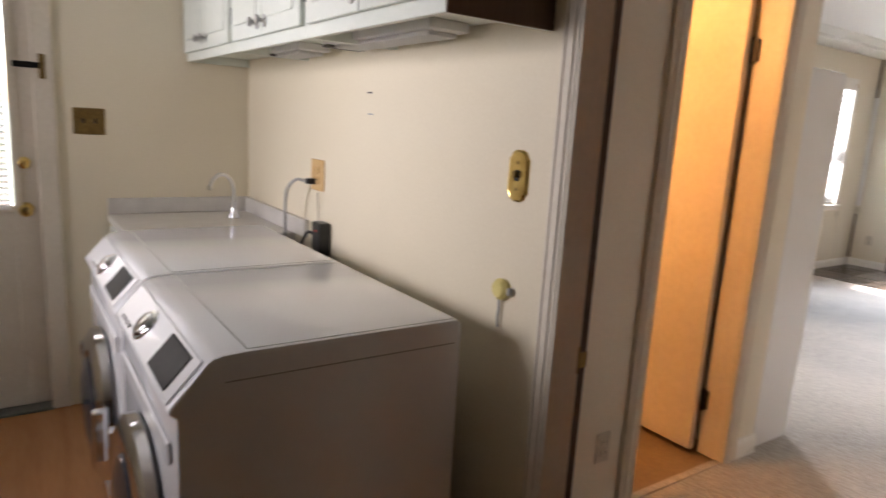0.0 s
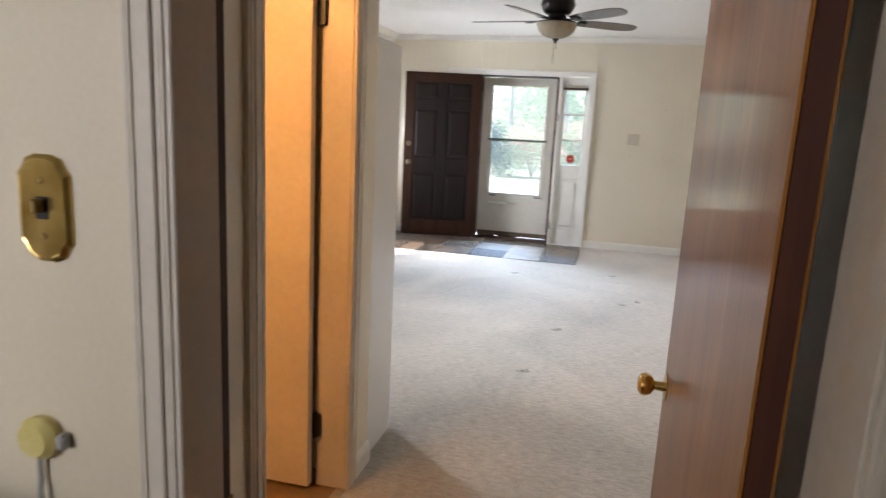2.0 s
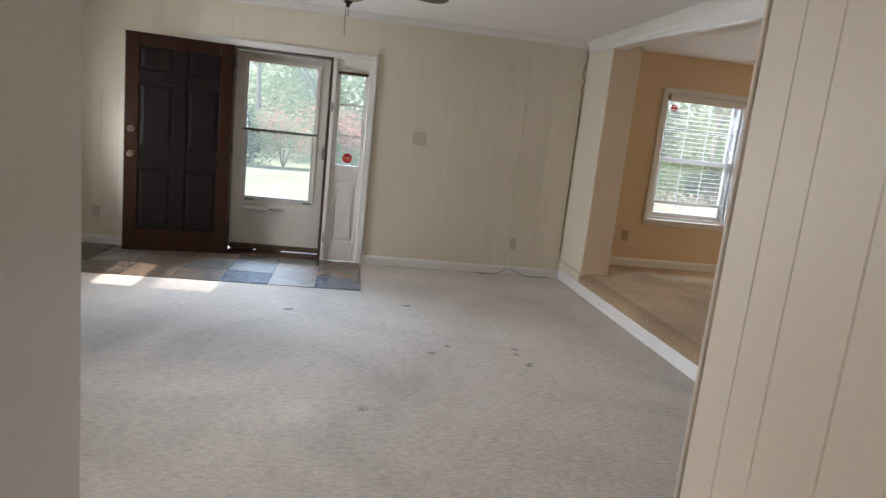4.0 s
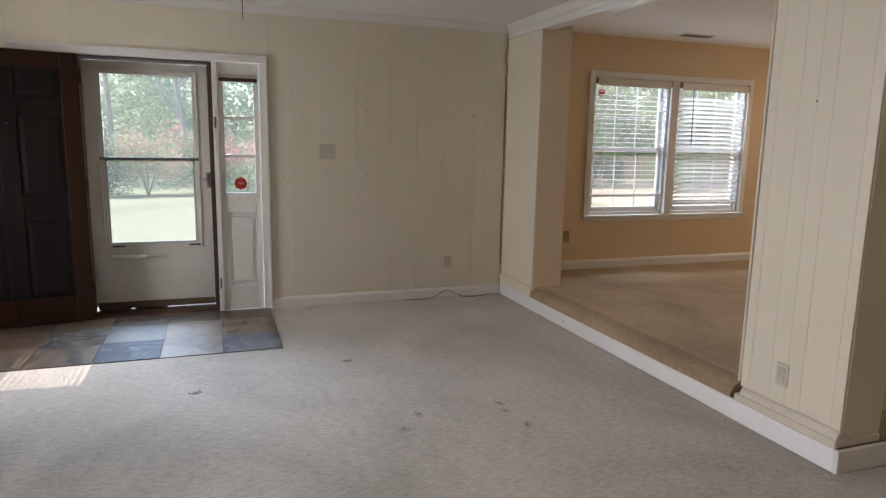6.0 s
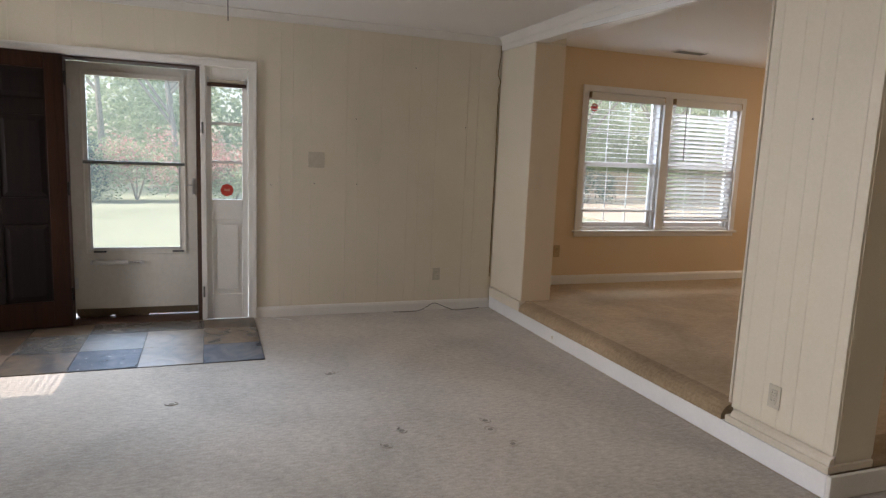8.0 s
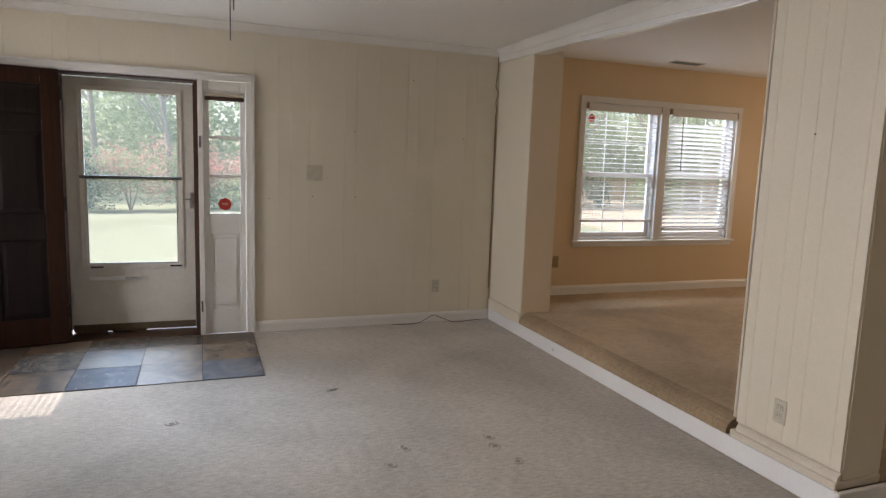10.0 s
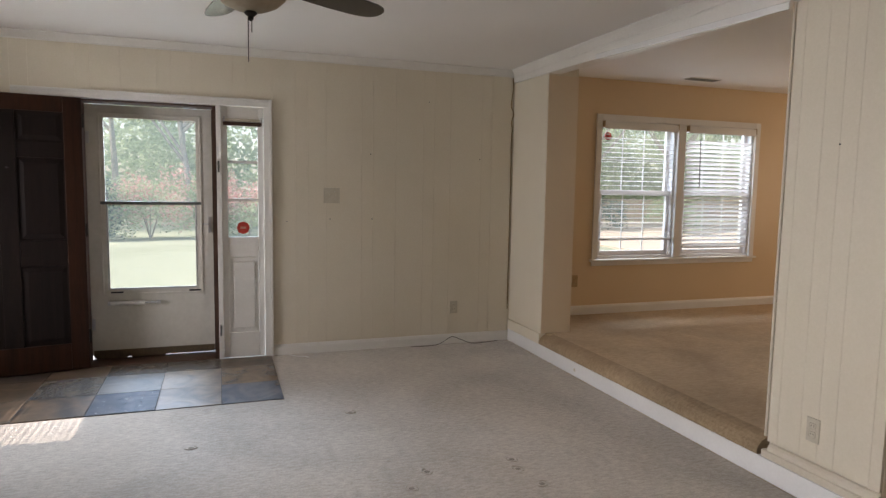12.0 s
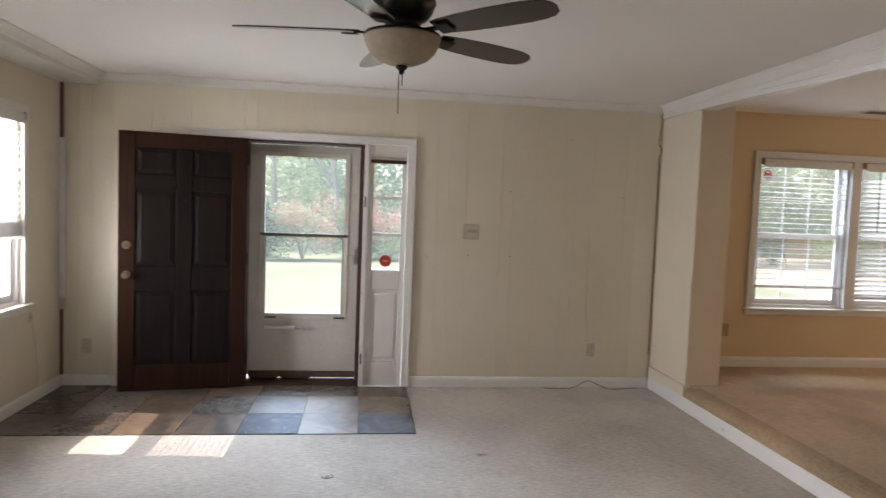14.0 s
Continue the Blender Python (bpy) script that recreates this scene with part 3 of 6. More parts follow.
structure("step_riser", bevelled(boxes((4.90, FW - 0.022, SY - 0.022, SY, 0.001, 0.112)), 0.003), GLOSSWHITE, "white painted board on the face of the step")
structure("step_riser_side", bevelled(boxes((4.878, 4.899, DEN_R, SY, 0.001, 0.112)), 0.003), TRIM, "white painted board on the face of the step")
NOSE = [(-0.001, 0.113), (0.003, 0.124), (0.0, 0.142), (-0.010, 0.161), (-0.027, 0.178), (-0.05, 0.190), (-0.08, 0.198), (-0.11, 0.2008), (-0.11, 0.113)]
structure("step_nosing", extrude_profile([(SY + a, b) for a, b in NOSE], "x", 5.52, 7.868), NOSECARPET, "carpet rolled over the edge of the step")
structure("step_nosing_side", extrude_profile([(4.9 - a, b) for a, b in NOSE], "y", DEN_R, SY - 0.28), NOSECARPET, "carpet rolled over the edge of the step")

structure("trim_column_foot", bevelled(boxes((7.8685, FW - 0.022, SY - 0.06, SY + 0.003, 0.1125, DZ + 0.0015)), 0.003), CREAM, "cream board under the boxed column")

# the two columns between living room and den
structure("column_front", bevelled(boxes((7.87, FW - 0.008, SY - 0.295, SY - 0.012, DZ + 0.002, 2.378), (7.872, FW - 0.008, SY - 0.295, SY - 0.1255, 2.3782, CEIL - 0.001)), 0.004), CREAM, "cream boxed column beside the front wall")
# thin skin over the end face; its tan imitates cream paint in shade
structure("column_front_end", boxes((7.866, 7.8696, SY - 0.293, SY - 0.016, DZ + 0.003, 2.355)), COLUMNSHADE, "cream column's end, its shade put into a tan skin")
nib = structure("column_near", boxes((4.912, 5.498, SY - 0.285, SY - 0.055, 0.15, CEIL - 0.001)), CREAM, "cream panelled column on the step")
planks(nib, "y", SY - 0.0548, 0.016, [4.914, 4.965, 5.135, 5.221, 5.313, 5.44, 5.498], 0.187, CEIL - 0.002, CREAM)
structure("trim_nib_edge", bevelled(boxes((5.4985, 5.512, SY - 0.29, SY - 0.03, DZ + 0.01, CEIL - 0.003)), 0.002), OFFWHITE, "painted corner strip of the column")
structure("trim_nib_ledge", bevelled(boxes((4.902, 5.50, SY - 0.29, SY - 0.002, 0.113, 0.150)), 0.004), OFFWHITE, "painted ledge under the column")
structure("trim_nib_round", extrude_profile([(SY - 0.038, 0.1505), (SY - 0.012, 0.1505), (SY - 0.012, 0.158), (SY - 0.016, 0.172), (SY - 0.026, 0.182), (SY - 0.038, 0.186)], "x", 4.905, 5.47, ), OFFWHITE, "quarter-round at the column's foot")

# boards of the front wall
fw = bpy.data.objects["wall_front"]
planks(fw, "x", FW - 0.0065, 0.006, spaced(SY, 1.478, STEPS), 0.0, CEIL - 0.002, CREAM)
planks(fw, "x", FW - 0.0065, 0.006, spaced(1.478, 3.292, STEPS), 2.102, CEIL - 0.002, CREAM)
planks(fw, "x", FW - 0.0065, 0.006, spaced(3.292, LW - 0.001, STEPS), 0.0, CEIL - 0.002, CREAM)
hr = bpy.data.objects["wall_hall_right"]
planks(hr, "y", HR - 0.0115, 0.0115, spaced(HX + 0.001, 3.017, (0.14, 0.09, 0.14, 0.11)), 0.0, CEIL - 0.002, CREAM)
structure("trim_hall_end", bevelled(boxes((3.0185, 3.032, HR - 0.115, HR + 0.004, 0.001, CEIL - 0.002)), 0.003), OFFWHITE, "painted strip on the wall's end")


# ---- doorway trim ----
def casing(name, axis, face, out, s0, s1, z0, z1, material=OFFWHITE, head=False):
    """A moulded door casing: a flat board with a raised outer band and a bead."""
    t = 0.014 * out
    d = [(face, face + t, s0, s1, z0, z1)]
    w = s1 - s0
    if head:
        d += [(face + t, face + t * 1.5, s0, s1, z1 - 0.02, z1), (face + t, face + t * 1.3, s0, s1, z0 + 0.008, z0 + 0.018)]
    else:
        d += [(face + t, face + t * 1.32, s0 + 0.35 * w, s0 + 0.62 * w, z0, z1), (face + t, face + t * 1.16, s0 + 0.12 * w, s0 + 0.22 * w, z0, z1), (face + t, face + t * 1.14, s0 + 0.78 * w, s0 + 0.88 * w, z0, z1)]
    bm = bmesh.new()
    for a in d:
        box(bm, *(a if axis == "x" else (a[2], a[3], a[0], a[1], a[4], a[5])))
    return structure(name, bevelled(bm, 0.0018), material, "painted moulded door casing")


for side, face, out, inner in (("laundry", LX - 0.0005, -1, 1.750), ("hall", HX + 0.0005, 1, 1.7985)):
    casing("trim_%s_door_left" % side, "x", face, out, inner, inner + 0.06, 0.001, 2.10)
    casing("trim_%s_door_right" % side, "x", face, out, 1.005, 1.065, 0.001, 2.10)
    casing("trim_%s_door_head" % side, "x", face, out, 1.005, inner + 0.06, 2.022, 2.10, head=True)
structure("jamb_laundry_left", bevelled(boxes((LX + 0.001, HX - 0.001, 1.786, 1.7995, 0.001, 2.02), (LX + 0.001, 1.204, 1.757, 1.7855, 0.001, 2.02)), 0.0015), OFFWHITE, "painted door jamb with its stop")
structure("jamb_laundry_gap", boxes((HX - 0.010, HX + 0.012, 1.785, 1.798, 0.001, 2.02)), JAMBWOOD, "bare wood edge of the jamb")
structure("jamb_laundry_right", bevelled(boxes((LX + 0.001, HX - 0.001, 1.0505, 1.0675, 0.001, 2.02)), 0.0015), OFFWHITE, "painted door jamb")
structure("jamb_laundry_head", boxes((LX + 0.001, HX - 0.001, 1.0505, 1.7995, 2.0205, 2.039)), OFFWHITE, "painted head of the doorway")
casing("trim_bath_door_right", "y", HL - 0.0005, -1, 2.613, 2.70, 0.001, 2.10)
casing("trim_bath_door_left", "y", HL - 0.0005, -1, 1.925, 2.005, 0.001, 2.10)
casing("trim_bath_door_head", "y", HL - 0.0005, -1, 1.925, 2.70, 2.022, 2.10, head=True)
structure("jamb_bath_right", bevelled(boxes((2.6145, 2.6295, HL + 0.001, HL + 0.119, 0.001, 2.03)), 0.0015), OFFWHITE, "painted door jamb")
# dark strip standing in for the shade inside the hinge gap
structure("jamb_bath_gap", boxes((2.5985, 2.6142, 2.2866, 2.30, 0.02, 2.02)), JAMBWOOD, "dark strip for the shaded gap behind the hinges")
structure("jamb_bath_left", bevelled(boxes((1.991, 2.006, HL + 0.001, HL + 0.119, 0.001, 2.03)), 0.0015), OFFWHITE, "painted door jamb")
structure("jamb_bath_head", boxes((2.007, 2.614, HL + 0.001, HL + 0.119, 2.021, 2.039)), OFFWHITE, "painted head of the doorway")
structure("threshold_bath", boxes((2.007, 2.613, HL - 0.004, HL + 0.03, -0.003, 0.006)), CARPET, "carpet edge at the bathroom")

# ---- front door, side lights, storm door ----
tr = structure("trim_front_door", bevelled(boxes((FW - 0.026, FW - 0.0005, 1.482, 1.548, 0.001, 2.038), (FW - 0.026, FW - 0.0005, 3.222, 3.288, 0.001, 2.038), (FW - 0.026, FW - 0.0005, 1.482, 3.288, 2.0385, 2.10), (FW - 0.034, FW - 0.0262, 1.484, 1.506, 0.001, 2.098), (FW - 0.034, FW - 0.0262, 1.507, 3.286, 2.078, 2.098)), 0.002), TRIM, "white casing round the front door and side lights")
structure("post_front_door", bevelled(boxes((FW - 0.02, FW + 0.20, 1.872, 1.910, 0.001, 2.038)), 0.003), TRIM, "white post between door and side light")
structure("post_front_door_hinge", bevelled(boxes((FW - 0.02, FW + 0.20, 2.872, 2.905, 0.001, 2.038)), 0.003), JAMBWOOD, "brown hinge post of the front door")
structure("jamb_front_door", boxes((FW - 0.012, FW + 0.205, 1.9105, 1.938, 0.001, 2.03), (FW + 0.01, FW + 0.205, 2.862, 2.8715, 0.001, 2.03), (FW + 0.01, FW + 0.205, 1.9345, 2.8615, 2.022, 2.034)), JAMBWOOD, "brown weatherstripped jamb")
# dark strip added behind the storm door's edge to make its gap dark
structure("stop_front_door", boxes((FW + 0.215, FW + 0.228, 1.9345, 1.9455, 0.012, 2.02)), JAMBWOOD, "dark strip added behind the edge of the storm door")
structure("threshold_front_door", bevelled(boxes((FW - 0.01, FW + 0.28, 1.935, 2.861, -0.03, 0.009)), 0.004), JAMBWOOD, "worn wooden threshold")


def side_light():
    """A door-high side light: three panes over a raised panel."""
    t = thing("window_side_light", (FW, 1.71, 0), "white wooden side light with three panes over a panel", "window", "side lights of the front door", "structure")
    y0, y1, x0, x1 = 1.5485, 1.8715, FW + 0.006, FW + 0.046
    part("frame", bevelled(boxes((x0, x1, y0, y0 + 0.045, 0.002, 2.037), (x0, x1, y1 - 0.045, y1, 0.002, 2.037), (x0, x1, y0 + 0.0455, y1 - 0.0455, 1.885, 2.037), (x0, x1, y0 + 0.0455, y1 - 0.0455, 0.83, 0.995), (x0, x1, y0 + 0.0455, y1 - 0.0455, 0.002, 0.21)), 0.003), TRIM, t)
    bm = bevelled(boxes((x0 + 0.012, x1 - 0.012, y0 + 0.046, y1 - 0.046, 0.2105, 0.8295)), 0.002)
    part("panel", bm, TRIM, t)
    part("raised_field", bevelled(boxes((x0 + 0.003, x0 + 0.0115, y0 + 0.075, y1 - 0.075, 0.245, 0.795)), 0.008), TRIM, t)
    zs = [0.9955, 1.295, 1.60, 1.8845]
    for z in zs[1:3]:
        part("glazing_bar", bevelled(boxes((x0 + 0.006, x1 - 0.006, y0 + 0.0455, y1 - 0.0455, z - 0.011, z + 0.011)), 0.003), TRIM, t)
    for a, b in zip(zs, zs[1:]):
        part("pane", boxes((x0 + 0.02, x0 + 0.023, y0 + 0.046, y1 - 0.046, a + (0.0115 if a > 1 else 0), b - (0.0115 if b < 1.8 else 0))), DUSTY, t)
    return t


sl = side_light()
copy_thing(sl, Matrix.Translation((FW, 3.063, 0)))
bl = thing("roller_blind", (FW - 0.01, 1.71, 1.89), "short brown rolled bamboo blind at the top of the side light", "blind")
part("roll", bevelled(boxes((FW - 0.022, FW + 0.004, 1.562, 1.858, 1.885, 1.915)), 0.008, 2), JAMBWOOD, bl)
part("headrail", bevelled(boxes((FW - 0.018, FW + 0.004, 1.56, 1.86, 1.918, 1.94)), 0.003), IVORY, bl)
for y in (1.566, 1.846):
    part("bracket", bevelled(boxes((FW - 0.026, FW + 0.004, y - 0.003, y + 0.01, 1.915, 1.955)), 0.002), ALU, bl)

st = thing("security_sticker", (FW + 0.02, 1.712, 1.07), "red octagonal security sticker on the side light glass", "sticker")
part("face", lathe([(0, 0), (0.052, 0), (0.052, 0.002), (0, 0.002)], 8, "-x", (FW + 0.0245, 1.712, 1.07)), RED, st)
part("printed_bar", boxes((FW + 0.0205, FW + 0.0222, 1.69, 1.735, 1.062, 1.08)), surface("sticker_print", (0.5, 0.2, 0.15), (0.6, 0.3, 0.2), 0.5, bump=0), st)

sd = thing("storm_door", (FW + 0.2, 2.4, 0), "cream metal storm door with a large divided pane, closed", "storm door")
SX0, SX1 = FW + 0.196, FW + 0.232
GY0, GY1, GZ0, GZ1 = 2.068, 2.737, 0.565, 1.922
part("frame", bevelled(boxes((SX0, SX1, 1.946, GY0, GZ0 - 0.0002, GZ1 + 0.0002), (SX0, SX1, GY1, 2.868, GZ0 - 0.0002, GZ1 + 0.0002), (SX0, SX1, 1.946, 2.868, GZ1, 2.018), (SX0, SX1, 1.946, 2.868, 0.045, GZ0)), 0.0012), STORM, sd)
part("glass_bead", bevelled(boxes((SX0 - 0.008, SX0 - 0.0005, GY0 - 0.04, GY0 - 0.026, GZ0 - 0.04, GZ1 + 0.04), (SX0 - 0.008, SX0 - 0.0005, GY1 + 0.026, GY1 + 0.04, GZ0 - 0.04, GZ1 + 0.04), (SX0 - 0.008, SX0 - 0.0005, GY0 - 0.0255, GY1 + 0.0255, GZ1 + 0.026, GZ1 + 0.04), (SX0 - 0.008, SX0 - 0.0005, GY0 - 0.0255, GY1 + 0.0255, GZ0 - 0.04, GZ0 - 0.026)), 0.002), STORM, sd)
part("mid_rail", bevelled(boxes((SX0 - 0.012, SX1 - 0.005, GY0 - 0.035, GY1 + 0.035, 1.247, 1.271)), 0.003), GREYSTEEL, sd, "dark grey mid rail")
part("sash_frame", bevelled(boxes((SX0 + 0.005, SX1 - 0.012, GY0 + 0.001, GY0 + 0.014, GZ0, 1.2465), (SX0 + 0.005, SX1 - 0.012, GY1 - 0.014, GY1 - 0.001, GZ0, 1.2465), (SX0 + 0.005, SX1 - 0.012, GY0 + 0.0145, GY1 - 0.0145, GZ0, GZ0 + 0.014)), 0.002), ALU, sd)
part("pane", boxes((SX0 + 0.012, SX0 + 0.015, GY0 + 0.001, GY1 - 0.001, 1.272, GZ1)), DUSTY, sd)
part("pane", boxes((SX0 + 0.012, SX0 + 0.015, GY0 + 0.0145, GY1 - 0.0145, GZ0 + 0.0145, 1.2465)), DUSTY, sd)
part("sweep", bevelled(boxes((SX0 - 0.008, SX0 - 0.0006, 1.947, 2.852, 0.026, 0.082), (SX0, SX1, 1.947, 2.852, 0.026, 0.0445), (SX0 + 0.004, SX1 - 0.004, 2.33, 2.58, 0.0095, 0.0255), (SX0 + 0.004, SX1 - 0.004, 2.615, 2.84, 0.0095, 0.0255)), 0.0015), DIRTYTAN, sd, "stained brown bottom sweep")
part("window_latch", bevelled(boxes((SX0 - 0.014, SX0 - 0.0005, GY1 - 0.11, GY1 - 0.02, GZ0 - 0.024, GZ0 - 0.012)), 0.002), BLACK, sd)
part("window_latch", bevelled(boxes((SX0 - 0.014, SX0 - 0.0005, GY0 - 0.02, GY0 + 0.07, GZ0 - 0.024, GZ0 - 0.012)), 0.002), BLACK, sd)
hd = part("handle_plate", bevelled(boxes((SX0 - 0.008, SX0 - 0.0005, 1.958, 1.982, 1.02, 1.15)), 0.003), ALU, sd, "brushed metal handle plate")
part("lever", tube([(SX0 - 0.009, 1.97, 1.095), (SX0 - 0.03, 1.972, 1.095), (SX0 - 0.034, 1.99, 1.095), (SX0 - 0.034, 2.035, 1.093)], 0.006), ALU, hd)
cl = part("closer_tube", lathe([(0, 0), (0.017, 0), (0.017, 0.24), (0.012, 0.25), (0, 0.25)], 16, "y", (SX0 - 0.03, 2.47, 0.462)), TRIM, sd, "white pneumatic closer tube", smooth=True)
part("closer_rod", lathe([(0, 0), (0.006, 0), (0.006, 0.1), (0, 0.1)], 10, "y", (SX0 - 0.03, 2.37, 0.462)), CHROME, cl, smooth=True)
part("closer_bracket", bevelled(boxes((SX0 - 0.04, SX0 - 0.0005, 2.355, 2.385, 0.45, 0.474)), 0.002), ALU, cl)
part("closer_bracket", bevelled(boxes((SX0 - 0.04, SX0 - 0.0005, 2.72, 2.74, 0.448, 0.476)), 0.002), ALU, cl)
for z in (0.25, 1.72):
    part("hinge", bevelled(boxes((SX0 - 0.012, SX0 - 0.0005, 2.835, 2.858, z, z + 0.09)), 0.002), ALU, sd)
for z in (0.24, 1.56):
    h = tagged(new("strike_bracket"), "small worn metal strike on the door post", "bracket")
    WORLD[h] = Matrix.Identity(4)
    part("plate", bevelled(boxes((FW - 0.024, FW - 0.0202, 1.888, 1.902, z - 0.045, z + 0.045)), 0.001), GREYSTEEL, h)

# the open front door, hinged on the brown post
DL, DT, DH = 0.942, 0.044, 2.018
ang = math.degrees(math.atan2(-(8.31 - 8.488), 0.925))
fd = thing("front_door", pose(8.488, 2.842, 0.014, 0, 0, ang), "dark stained six-panel wooden front door standing open", "door")
ST = 0.118
rows_z = [(0.20, 0.79), (0.98, 1.575), (1.69, 1.905)]
cols_y = [(ST, 0.413), (0.527, DL - ST)]


def leaf_box(*d, r=0.0025):
    return bevelled(boxes(d), r)


for nm, d in (("stile", (-DT / 2, DT / 2, 0, ST, 0, DH)), ("stile", (-DT / 2, DT / 2, DL - ST, DL, 0, DH)), ("muntin", (-DT / 2, DT / 2, 0.413, 0.527, 0.2005, 1.9045)), ("rail", (-DT / 2, DT / 2, ST + 0.0004, DL - ST - 0.0004, 0, 0.20)), ("rail", (-DT / 2, DT / 2, ST + 0.0004, DL - ST - 0.0004, 1.905, DH))):
    part(nm, leaf_box(*d), DOORPANEL if nm == "muntin" else DOORDARK, fd, local=True)
for c0, c1 in cols_y:
    for z0, z1 in ((0.79, 0.98), (1.575, 1.69)):
        part("rail", leaf_box(-DT / 2, DT / 2, c0 + 0.0004, c1 - 0.0004, z0, z1), DOORPANEL, fd, local=True)
    for z0, z1 in rows_z:
        part("panel", leaf_box(-0.008, 0.008, c0 - 0.008, c1 + 0.008, z0 - 0.008, z1 + 0.008, r=0.001), DOORPANEL, fd, local=True)
        bm = bmesh.new()
        a = [(c0 + 0.012, z0 + 0.012), (c1 - 0.012, z0 + 0.012), (c1 - 0.012, z1 - 0.012), (c0 + 0.012, z1 - 0.012)]
        k = 0.032
        b = [(c0 + 0.012 + k, z0 + 0.012 + k), (c1 - 0.012 - k, z0 + 0.012 + k), (c1 - 0.012 - k, z1 - 0.012 - k), (c0 + 0.012 + k, z1 - 0.012 - k)]
        lo = [bm.verts.new((-0.0082, y, z)) for y, z in a]
        hi = [bm.verts.new((-0.0165, y, z)) for y, z in b]
        bm.faces.new(hi)
        for i in range(4):
            bm.faces.new((lo[i], lo[(i + 1) % 4], hi[(i + 1) % 4], hi[i]))
        bm.faces.new(lo[::-1])
        bmesh.ops.recalc_face_normals(bm, faces=bm.faces[:])
        part("raised_field", bm, DOORPANEL, fd, local=True)
kx = -DT / 2
part("knob", lathe([(0.032, 0), (0.032, 0.004), (0.013, 0.008), (0.011, 0.03), (0.026, 0.04), (0.029, 0.052), (0.022, 0.062), (0, 0.065)], 20, "-x", (kx - 0.0004, DL - 0.06, 0.915)), SATINBRASS, fd, "worn satin brass knob", local=True, smooth=True)
db = part("deadbolt", lathe([(0.033, 0), (0.033, 0.006), (0.026, 0.012), (0, 0.012)], 20, "-x", (kx - 0.0004, DL - 0.06, 1.145)), SATINBRASS, fd, "worn satin brass deadbolt", local=True, smooth=True)
part("thumb_turn", bevelled(boxes((kx - 0.03, kx - 0.0128, DL - 0.066, DL - 0.054, 1.128, 1.162)), 0.003), GREYSTEEL, db, local=True)
part("peephole", lathe([(0, 0), (0.008, 0), (0.008, 0.004), (0, 0.004)], 12, "-x", (kx - 0.0004, 0.47, 1.50)), BLACK, fd, local=True)
for z in (0.2, 1.0, 1.8):
    part("hinge", lathe([(0, 0), (0.008, 0), (0.008, 0.1), (0, 0.1)], 10, "z", (kx - 0.002, -0.007, z)), BRONZE, fd, local=True)


# ---- slate entry ----
slate_bed = structure("floor_entry", boxes((7.3695, FW - 0.008, 1.5035, LW - 0.015, -0.05, 0.0022)), GROUT, "dark grout bed of the slate entry")
rng = random.Random(7)
TONES = (("blue", "tan", "blue", "dark", "rust", "dark", "grey"), ("tan", "tan", "grey", "grey", "rust", "grey", "dark"), ("rust", "grey", "grey", "rust", "dark", "grey", "grey"))
tile_meshes = {}
for i in range(7):
    for j in range(3):
        x0, x1 = (7.37, 7.79, 8.215, FW - 0.024)[j], (7.37, 7.79, 8.215, FW - 0.024)[j + 1]
        y0, y1 = 1.504 + 0.3955 * i, min(1.504 + 0.3955 * (i + 1), LW - 0.017)
        g = 0.0018
        key = (j, round(y1 - y0, 3), TONES[j][i])
        w, h = (x1 - x0) / 2 - g, (y1 - y0) / 2 - g
        if key not in tile_meshes:
            bm = bevelled(boxes((-w, w, -h, h, -0.012, 0.0065)), 0.0014)
            me = bpy.data.meshes.new("slate_tile")
            bm.to_mesh(me)
            bm.free()
            me.materials.append(SLATES[TONES[j][i]])
            tile_meshes[key] = me
        t = new("slate_tile", tile_meshes[key])
        t.matrix_basis = pose((x0 + x1) / 2, (y0 + y1) / 2, rng.uniform(-0.0012, 0.0006), rng.uniform(-0.35, 0.35), rng.uniform(-0.35, 0.35), 0)
        t.parent = slate_bed


